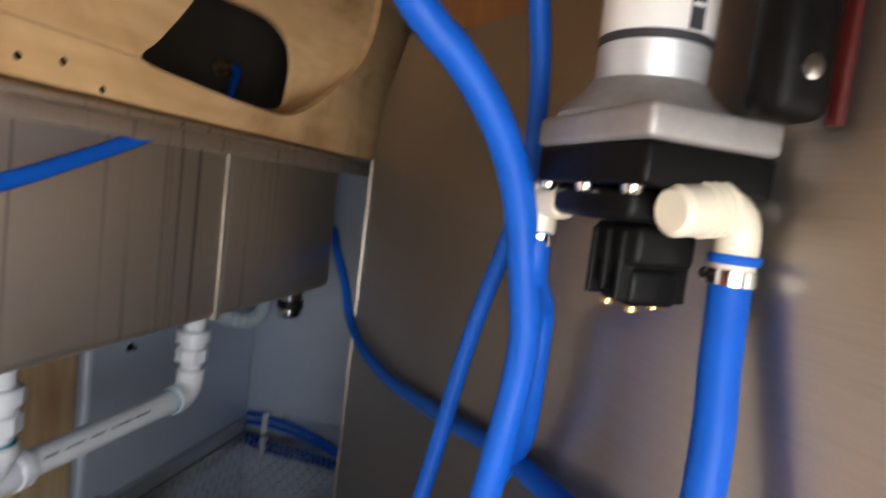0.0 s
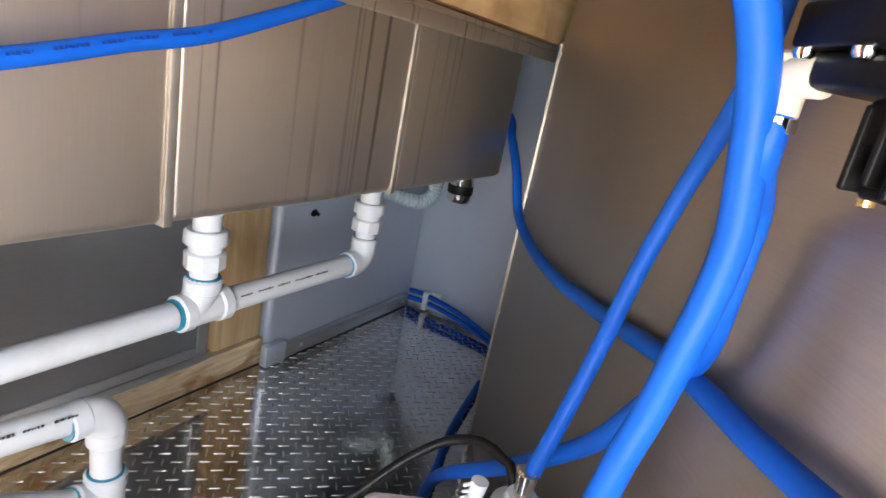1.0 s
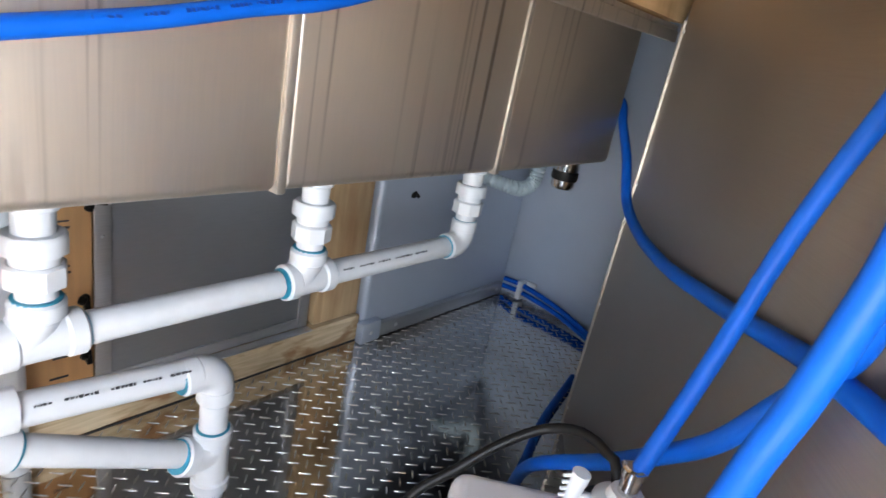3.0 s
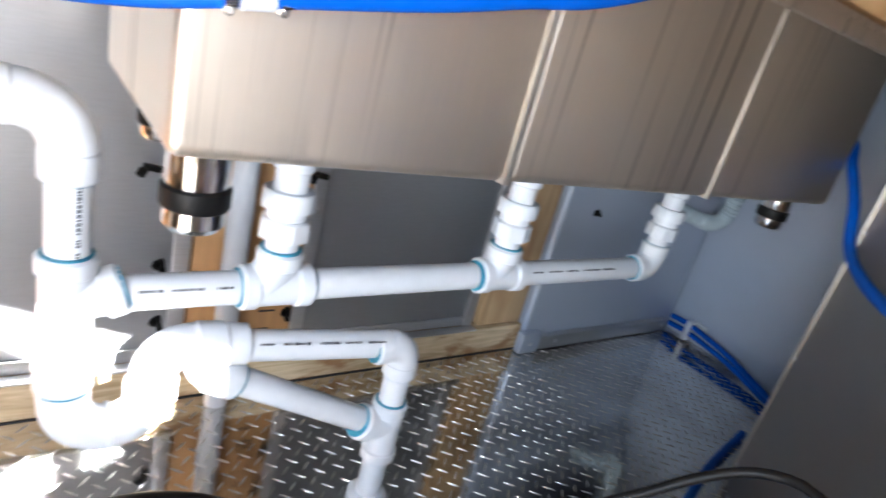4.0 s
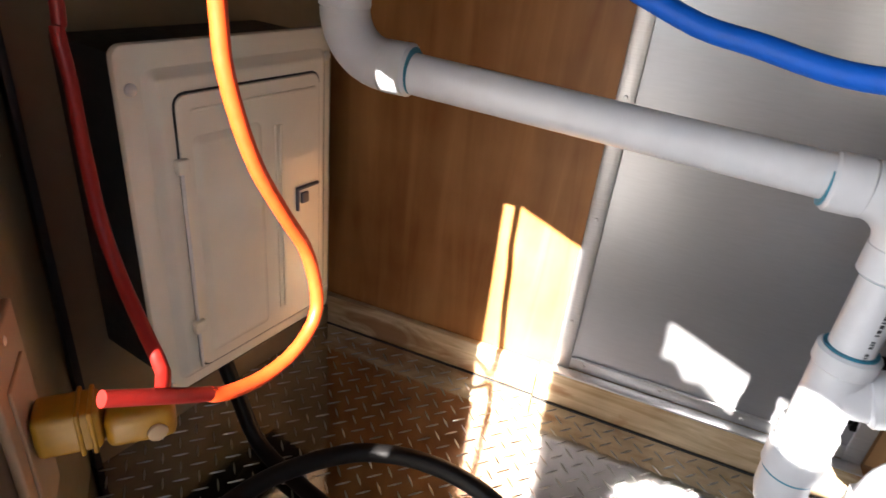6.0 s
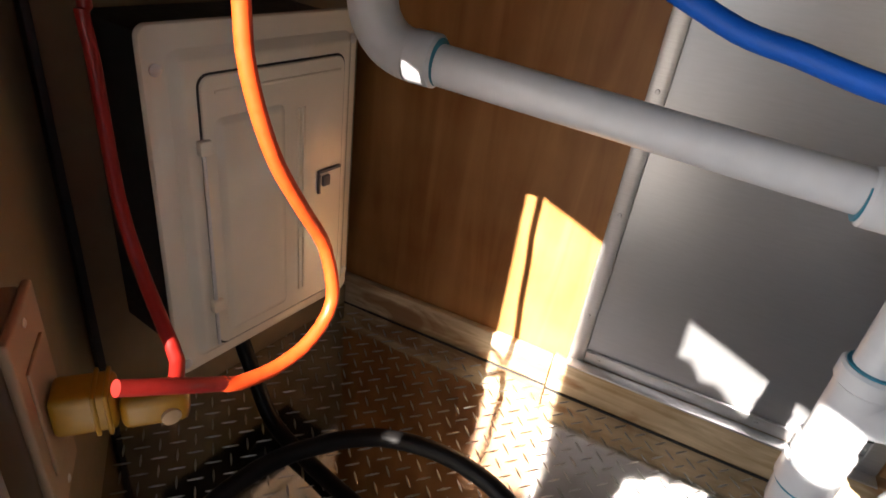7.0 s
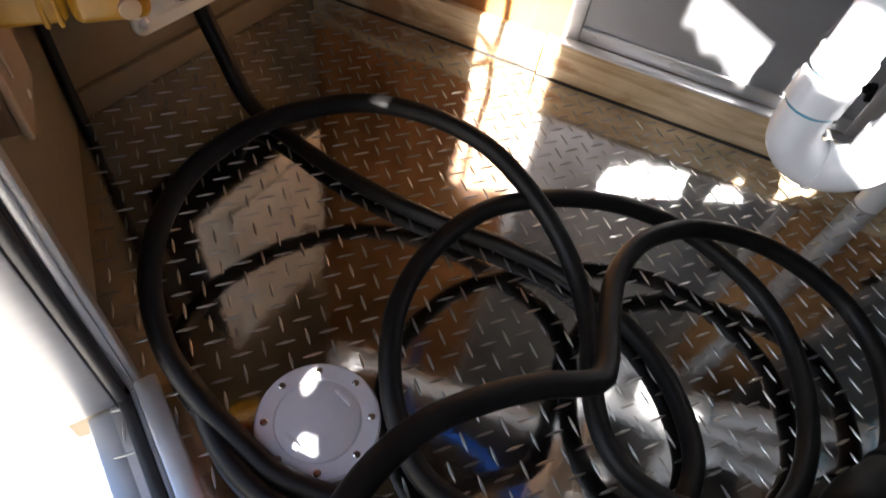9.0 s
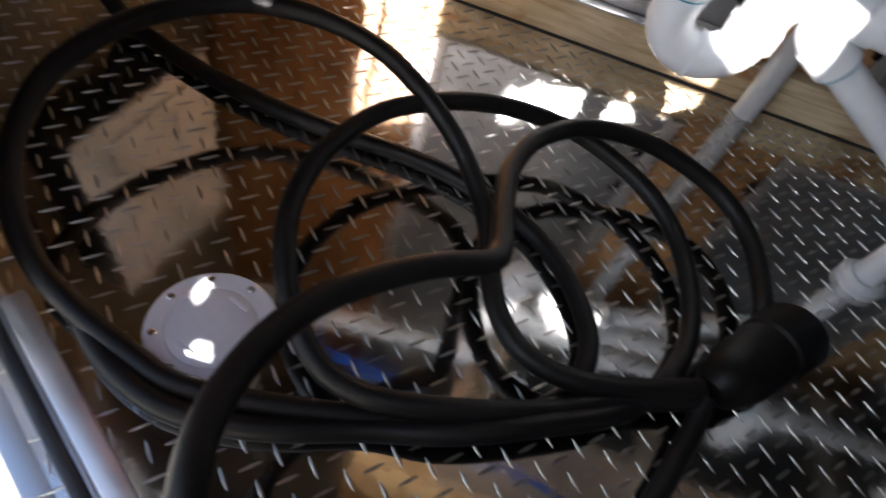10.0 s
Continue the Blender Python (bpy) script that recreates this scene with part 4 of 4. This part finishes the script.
# ---- tubes along the end wall ----
for k, (dz, dx) in enumerate(((0.0, 0.0), (0.026, 0.004))):
    tagged(part("tube", sweep(smooth_path([(2.632 + dx, -0.035, 0.022 + dz), (2.622, -0.12, 0.03 + dz), (2.60, -0.27, 0.024 + dz * 0.8), (2.55, -0.42, 0.012 + dz * 0.6), (2.45, -0.62, 0.010 + dz * 0.5), (2.4, -0.9, 0.010 + dz * 0.5)]), 0.0085, 12), M_BLUE),
           "thin blue tube along the foot of the end wall", "tube", "tubes by the end wall")
cl = thing("tube_clip", (2.625, -0.11, 0.03), "white plastic pipe clip round the blue tubes", "clip")
part("saddle", box(2.606, 2.642, -0.123, -0.103, 0.006, 0.072, 0.004), M_PVC, cl)
part("tab", box(2.634, 2.643, -0.160, -0.124, 0.058, 0.074, 0.002), M_PVC, cl)
ch = thing("drain_hose", (2.44, -0.15, 0.43), "grey corrugated hose bending out of the sink corner", "hose")
cpts = smooth_path([(2.475, -0.16, 0.60), (2.472, -0.155, 0.50), (2.462, -0.15, 0.445), (2.43, -0.14, 0.425), (2.385, -0.12, 0.43), (2.36, -0.05, 0.44)], 0.004)
part("tube", sweep(cpts, lambda f: 0.021 + 0.0022 * math.sin(f * len(cpts) * 2.1), 18), M_GREYHOSE, ch)

# ---- latches on the sheet frames ----
def latch(x, z, tilt):
    t = thing("latch", (x, -0.02, z), "small black and chrome latch on the sheet frame", "latch", "latches on the sheets")
    m = pose(x, -0.02, z, 0, tilt, 0)
    part("lever", box(-0.016, 0.012, -0.012, 0.0, -0.005, 0.005, 0.002, m=m), M_BLACKP, t)
    part("pin", rod(m @ Vector((0.0, 0.0, 0)), m @ Vector((0.0, 0.014, 0)), 0.004, 10), M_CHROME, t)
    part("knob", lathe([(0.005, 0), (0.007, 0.002), (0.007, 0.012), (0.004, 0.014)], m @ Vector((-0.014, -0.008, -0.004)), (-0.5, -0.6, -0.6), 12), M_BLACKP, t)


for x, z, a in ((2.086, 0.399, 40), (1.023, 0.446, 10), (1.046, 0.274, 80), (1.049, 0.166, 80), (1.299, 0.451, 10), (1.277, 0.271, 85), (1.279, 0.164, 85)):
    latch(x, z, a)

# ---- breaker box ----
BM = placed(SILL, LEFT_DIR)
bb = thing("breaker_box", BM @ Vector((0.2, -0.07, 0.18)), "white enamelled breaker box cover on a dark grey steel body", "breaker box")
bbx = lambda a0, a1, b0, b1, z0, z1, bev=0.002, seg=2: box(a0, a1, -b1, -b0, z0, z1, bev, seg, m=BM)
A0, A1, B0, ZB, ZT = 0.048, 0.367, 0.132, 0.174, 0.637
def plate(a0, a1, z0, z1, r, steps):
    """A pressed plate with rounded corners on the wall of the box: steps of (inset, height off the wall)."""
    bm = bmesh.new()
    rings = []
    for inset, h in steps:
        rr = max(r - inset, 0.002)
        ring_v = []
        for ca, cz, t0 in ((a1 - r, z1 - r, 0), (a0 + r, z1 - r, 90), (a0 + r, z0 + r, 180), (a1 - r, z0 + r, 270)):
            k = max(inset - r + 0.002, 0)
            ca2, cz2 = ca - math.copysign(k, ca - (a0 + a1) / 2), cz - math.copysign(k, cz - (z0 + z1) / 2)
            for q in range(6):
                t = radians(t0 + 18 * q)
                ring_v.append(bm.verts.new(BM @ Vector((ca2 + rr * math.cos(t), -h, cz2 + rr * math.sin(t)))))
        rings.append(ring_v)
    for u, v in zip(rings, rings[1:]):
        n = len(u)
        for k in range(n):
            bm.faces.new((u[k], u[(k + 1) % n], v[(k + 1) % n], v[k]))
    bm.faces.new(rings[0][::-1])
    bm.faces.new(rings[-1])
    return bm


part("body", bbx(A0 + 0.012, A1 - 0.012, 0.001, B0 - 0.001, ZB + 0.03, ZT - 0.012), M_BOXBODY, bb, "dark grey steel body")
part("cover", plate(A0, A1, ZB, ZT, 0.014, ((0.001, B0), (0.0, B0 + 0.002), (0.0, B0 + 0.006), (0.0015, B0 + 0.009), (0.004, B0 + 0.010))), M_BOX, bb, "white cover plate with rounded corners")
part("raised_frame", plate(A0 + 0.026, A1 - 0.011, ZB + 0.016, ZT - 0.026, 0.016, ((0.0, B0 + 0.0095), (0.003, B0 + 0.0108), (0.011, B0 + 0.0175), (0.014, B0 + 0.0188), (0.018, B0 + 0.019))), M_BOX, bb, "raised sloping frame")
part("door_gap", plate(0.1025, 0.3335, 0.2025, 0.5835, 0.016, ((0.0, B0 + 0.0185), (0.0, B0 + 0.0194))), M_BOXBODY, bb, "dark gap round the door")
dr = part("door", plate(0.1055, 0.3308, 0.2053, 0.5808, 0.014, ((0.0, B0 + 0.0190), (0.0, B0 + 0.0215), (0.0012, B0 + 0.0228), (0.003, B0 + 0.023))), M_BOX, bb, "white hinged door")
part("door_panel", plate(0.120, 0.224, 0.222, 0.532, 0.010, ((0.0, B0 + 0.0228), (0.002, B0 + 0.0238), (0.008, B0 + 0.0268), (0.011, B0 + 0.0272))), M_BOX, dr, "embossed glossy door panel")
for a in (0.245, 0.2535):
    part("rib", bbx(a, a + 0.0042, B0 + 0.0225, B0 + 0.0256, 0.234, 0.522, 0.0013), M_BOX, dr)
part("top_bead", bbx(0.122, 0.322, B0 + 0.0225, B0 + 0.0250, 0.5595, 0.5640, 0.0013), M_BOX, dr)
part("hinge_rod", rod(BM @ Vector((0.1035, -(B0 + 0.0225), 0.208)), BM @ Vector((0.1035, -(B0 + 0.0225), 0.502)), 0.0024, 10), M_TRIM, dr, "bare steel hinge rod")
for z in (0.276, 0.500):
    part("hinge", bbx(0.096, 0.112, B0 + 0.019, B0 + 0.029, z - 0.009, z + 0.009, 0.002), M_BOX, dr)
part("handle_recess", bbx(0.282, 0.326, B0 + 0.0225, B0 + 0.0275, 0.4180, 0.4225, 0.001), M_LATCH, dr)
part("handle_recess", bbx(0.282, 0.2855, B0 + 0.0225, B0 + 0.0275, 0.386, 0.4175, 0.001), M_LATCH, dr)
part("latch", bbx(0.2905, 0.3050, B0 + 0.0225, B0 + 0.0275, 0.3955, 0.4125, 0.002), M_LATCH, dr, "grey push latch")
nb = BM.to_3x3() @ Vector((0, -1, 0))
for a, z in ((0.060, 0.192), (0.357, 0.214), (0.063, 0.591), (0.357, 0.598)):
    part("cover_screw", lathe([(0.007, 0), (0.007, 0.002), (0.004, 0.0035)], BM @ Vector((a, -(B0 + 0.010), z)), nb, 14), M_TRIM, bb)
# strip at the foot of the wall and at the corner
structure("trim_foot", bbx(0.012, 0.53, 0.001, 0.012, 0.0, 0.045, 0.002), M_WALL, "beige metal strip at the foot of the wall", "trim")
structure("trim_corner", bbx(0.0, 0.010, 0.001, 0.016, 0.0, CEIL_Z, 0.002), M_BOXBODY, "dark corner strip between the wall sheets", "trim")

# ---- outlet and plugs ----
OM = placed(SILL, out_vec)
outv = lambda a0, a1, b0, b1, z0, z1, bev=0.003: box(a0, a1, b0, b1, z0, z1, bev, 3, m=OM)
ol = thing("outlet", OM @ Vector((0.35, 0.004, 0.4)), "beige outlet cover plate on the wall by the door", "outlet")
part("back_box", outv(0.308, 0.387, 0.0, 0.033, 0.298, 0.487, 0.004), M_IVORY, ol, "beige surface box")
part("plate", outv(0.305, 0.390, 0.0335, 0.041, 0.295, 0.490, 0.003), M_IVORY, ol)
part("rim", outv(0.322, 0.373, 0.0405, 0.0435, 0.340, 0.450, 0.001), M_IVORY, ol, "ivory socket insert")
for z in (0.307, 0.478):
    part("plate_screw", lathe([(0.004, 0), (0.004, 0.001), (0.002, 0.002)], OM @ Vector((0.3475, 0.0405, z)), OM.to_3x3() @ Vector((0, 1, 0)), 12), M_TRIM, ol)
pg = thing("plug", OM @ Vector((0.35, 0.05, 0.395)), "yellow moulded plug in the wall outlet", "plug", "yellow plugs")
part("body", outv(0.331, 0.366, 0.044, 0.091, 0.372, 0.412, 0.006), M_YELLOW, pg)
part("grip_rib", outv(0.3295, 0.3675, 0.074, 0.078, 0.3705, 0.4135, 0.0018), M_YELLOW, pg)
part("grip_rib", outv(0.3295, 0.3675, 0.083, 0.087, 0.3705, 0.4135, 0.0018), M_YELLOW, pg)
pg2 = thing("plug", OM @ Vector((0.35, 0.12, 0.39)), "yellow three-way tap on the plug with an ivory face", "plug", "yellow plugs")
part("body", outv(0.333, 0.365, 0.092, 0.145, 0.368, 0.400, 0.008), M_YELLOW, pg2)
part("face", lathe([(0.008, 0), (0.008, 0.003), (0.006, 0.004)], OM @ Vector((0.365, 0.130, 0.380)), OM.to_3x3() @ Vector((1, 0.3, 0)), 16), M_IVORY, pg2)
cord = part("extension_cord", sweep(smooth_path([(0.404, -0.662, 0.4345), (0.408, -0.648, 0.426), (0.414, -0.609, 0.417), (0.421, -0.570, 0.425), (0.421, -0.539, 0.450), (0.416, -0.545, 0.507), (0.412, -0.572, 0.555), (0.408, -0.597, 0.601), (0.405, -0.612, 0.645), (0.401, -0.617, 0.682), (0.400, -0.617, 0.713), (0.400, -0.627, 0.913)]), 0.0062, 14), M_ORANGE)
tagged(cord, "bright orange extension cord looping out of the yellow plug", "cord", "extension cords")
# first stretch of the orange cord, its shade painted as dark red
part("shaded_end", sweep(smooth_path([(0.389, -0.736, 0.481), (0.398, -0.704, 0.462), (0.402, -0.677, 0.444), (0.405, -0.658, 0.432)]), 0.0060, 14), M_CORD_SHADE, cord, "shaded end of the cord at the plug, its shade painted dark red")
# this cord hangs out of the sun; the darker red paints that shade
tagged(part("extension_cord", sweep(smooth_path([(0.226, -0.605, 0.954), (0.226, -0.595, 0.704), (0.228, -0.601, 0.674), (0.236, -0.604, 0.638), (0.259, -0.620, 0.583), (0.286, -0.637, 0.538), (0.317, -0.651, 0.499), (0.357, -0.669, 0.473), (0.383, -0.682, 0.461), (0.398, -0.700, 0.458)]), 0.0056, 14), M_CORD_SHADE),
       "extension cord hanging down beside the breaker box, its shade painted dark red", "cord", "extension cords")

# ---- black power cable coiled on the floor ----
CR = 0.0125
cab = thing("power_cable", (0.7, -0.55, 0), "thick black power cable coiled loosely on the tread plate", "cable")
main = [(0.110, -0.345, 0.300), (0.125, -0.360, 0.180), (0.163, -0.368, 0.090), (0.206, -0.381, 0.030), (0.274, -0.399, 0.013), (0.386, -0.428, 0.013), (0.481, -0.440, 0.013), (0.568, -0.441, 0.013), (0.652, -0.439, 0.013), (0.736, -0.449, 0.013), (0.831, -0.485, 0.013), (0.885, -0.528, 0.013), (0.923, -0.582, 0.013), (0.938, -0.632, 0.013), (0.926, -0.687, 0.013), (0.881, -0.734, 0.013), (0.809, -0.769, 0.013), (0.726, -0.794, 0.013), (0.645, -0.813, 0.013), (0.593, -0.823, 0.013), (0.569, -0.826, 0.013), (0.531, -0.826, 0.013), (0.492, -0.816, 0.014), (0.433, -0.799, 0.022), (0.373, -0.774, 0.039), (0.326, -0.733, 0.065), (0.298, -0.681, 0.090), (0.287, -0.605, 0.112), (0.308, -0.525, 0.126), (0.346, -0.463, 0.131), (0.408, -0.405, 0.132), (0.492, -0.379, 0.130), (0.577, -0.382, 0.120), (0.651, -0.410, 0.100), (0.707, -0.441, 0.075), (0.749, -0.480, 0.055), (0.781, -0.534, 0.045), (0.797, -0.589, 0.045), (0.820, -0.642, 0.042), (0.855, -0.678, 0.040), (0.908, -0.691, 0.040), (0.971, -0.680, 0.040), (1.062, -0.645, 0.037)]
part("main_run", sweep(smooth_path(main), CR, 18), M_BLACK, cab)
part("second_loop", sweep(smooth_path([(1.066, -0.654, 0.030), (0.976, -0.690, 0.030), (0.887, -0.736, 0.035), (0.813, -0.765, 0.040), (0.742, -0.782, 0.040), (0.702, -0.782, 0.036), (0.661, -0.769, 0.040), (0.615, -0.726, 0.050), (0.582, -0.668, 0.065), (0.568, -0.607, 0.075), (0.576, -0.540, 0.085), (0.605, -0.467, 0.088), (0.648, -0.419, 0.088), (0.707, -0.377, 0.085), (0.774, -0.345, 0.075), (0.852, -0.329, 0.060), (0.925, -0.346, 0.050), (0.987, -0.380, 0.040), (1.032, -0.435, 0.030), (1.057, -0.512, 0.020), (1.055, -0.585, 0.014), (1.022, -0.654, 0.020), (0.966, -0.709, 0.030), (0.889, -0.752, 0.036), (0.810, -0.787, 0.030), (0.731, -0.806, 0.013), (0.660, -0.832, 0.013), (0.605, -0.846, 0.013), (0.551, -0.851, 0.013), (0.503, -0.841, 0.013), (0.462, -0.822, 0.013), (0.428, -0.798, 0.017), (0.400, -0.785, 0.029)]), CR, 18), M_BLACK, cab)
part("third_loop", sweep(smooth_path([(0.649, -0.994, 0.100), (0.651, -0.974, 0.180), (0.647, -0.944, 0.200), (0.638, -0.918, 0.197), (0.633, -0.878, 0.190), (0.640, -0.825, 0.180), (0.662, -0.772, 0.168), (0.700, -0.724, 0.156), (0.743, -0.685, 0.147), (0.787, -0.655, 0.138), (0.794, -0.627, 0.130), (0.787, -0.563, 0.115), (0.784, -0.487, 0.102), (0.805, -0.414, 0.095), (0.860, -0.355, 0.090), (0.933, -0.326, 0.082), (1.005, -0.323, 0.070), (1.081, -0.347, 0.055), (1.127, -0.403, 0.045), (1.144, -0.477, 0.038), (1.140, -0.530, 0.036)]), CR * 1.02, 18), M_BLACK, cab)
part("lead", sweep(smooth_path([(1.071, -0.651, 0.034), (1.063, -0.686, 0.020), (1.045, -0.735, 0.013), (1.015, -0.815, 0.013), (1.015, -0.935, 0.013)]), CR, 18), M_BLACK, cab)
cp = Vector((1.074, -0.644, 0.036))
cd = Vector((0.110, 0.122, 0.011)).normalized()
part("connector", lathe([(0.016, 0), (0.027, 0.010), (0.034, 0.026), (0.039, 0.050), (0.040, 0.100), (0.0435, 0.104), (0.0435, 0.150), (0.039, 0.158), (0.012, 0.160)], cp, cd, 32), M_BLACKP, cab, "black moulded connector")
part("tag", box(-0.007, 0.007, -0.005, 0.005, 0.0, 0.008, 0.002, m=pose(cp.x - 0.006, cp.y - 0.014, 0.028, 0, 0, 30)), M_GREEN, cab, "green tag at the connector")

# ---- deck plate in the floor ----
dp = thing("deck_plate", (0.542, -0.757, 0), "round pale plastic deck plate screwed to the floor", "deck plate")
DC = Vector((0.543, -0.757, 0))
part("flange", lathe([(0.0675, 0), (0.0675, 0.003), (0.065, 0.006), (0.048, 0.0062), (0.046, 0.0045)], DC, (0, 0, 1), 56), M_CAP, dp)
part("lid", lathe([(0.0452, 0.002), (0.0455, 0.0062), (0.043, 0.0078), (0.01, 0.0082)], DC, (0, 0, 1), 48), M_CAP, dp)
for k in range(8):
    a = radians(29 + 45 * k)
    part("screw", lathe([(0.0042, 0), (0.0042, 0.001), (0.003, 0.002)], DC + Vector((0.057 * math.cos(a), 0.057 * math.sin(a), 0.0062)), (0, 0, 1), 12), M_CHROME, dp)
for a in (70, 250):
    part("slot", box(-0.012, 0.012, -0.003, 0.003, 0, 0.0025, 0.001, m=pose(DC.x + 0.036 * math.cos(radians(a)), DC.y + 0.036 * math.sin(radians(a)), 0.0075, 0, 0, a + 90)), M_CAP, dp)

# ---- raised diamonds of the tread plate ----
def in_plan(x, y, inset=0.012):
    inside = False
    for (x0, y0), (x1, y1) in zip(PLAN, PLAN[1:] + PLAN[:1]):
        if (y0 > y) != (y1 > y) and x < (x1 - x0) * (y - y0) / (y1 - y0) + x0:
            inside = not inside
    return inside and y < -0.024


def lug_mesh():
    """A low flat-topped diamond with pointed ends and narrow sloping sides."""
    me = bpy.data.meshes.new("diamond")
    L, Wd, hh = 0.0130, 0.0019, 0.0011
    prof = ((-0.62, 0.62), (0.0, 1.0), (0.62, 0.62))
    v = [(-L, 0, 0)] + [(L * a, -Wd * w, 0) for a, w in prof] + [(L, 0, 0)] + [(L * a, Wd * w, 0) for a, w in prof[::-1]]
    v += [(-L * 0.86, 0, hh)] + [(L * a * 0.95, -Wd * w * 0.5, hh) for a, w in prof] + [(L * 0.86, 0, hh)] + [(L * a * 0.95, Wd * w * 0.5, hh) for a, w in prof[::-1]]
    f = [(k, (k + 1) % 8, 8 + (k + 1) % 8, 8 + k) for k in range(8)] + [tuple(range(8, 16))]
    me.from_pydata(v, [], f)
    me.materials.append(M_LUG)
    return me, v, f


LUG, LV, LF = lug_mesh()
STEP = 0.0255
rest_v, rest_f, made = [], [], 0
for i in range(-110, 150):
    for j in range(-110, 150):
        a, b = i * STEP, j * STEP
        x, y = 1.2 + (a - b) * 0.70711, -0.6 + (a + b) * 0.70711
        if not in_plan(x, y) or (Vector((x, y, 0)) - DC).length < 0.080:
            continue
        turn = 45 if (i + j) % 2 else -45
        if made < 300 and 0.42 < x < 0.92 and -0.86 < y < -0.42:
            ob = new("diamond", LUG)
            ob.parent = floor
            ob.matrix_basis = pose(x, y, 0.0002, 0, 0, turn)
            made += 1
        else:
            c, s = math.cos(radians(turn)), math.sin(radians(turn))
            base = len(rest_v)
            rest_v += [(x + p[0] * c - p[1] * s, y + p[0] * s + p[1] * c, p[2] + 0.0002) for p in LV]
            rest_f += [tuple(k + base for k in q) for q in LF]
me = bpy.data.meshes.new("diamonds")
me.from_pydata(rest_v, [], rest_f)
me.materials.append(M_LUG)
rest = new("diamonds", me)
rest.parent = floor
tagged(rest, "", "", "", "stuff")
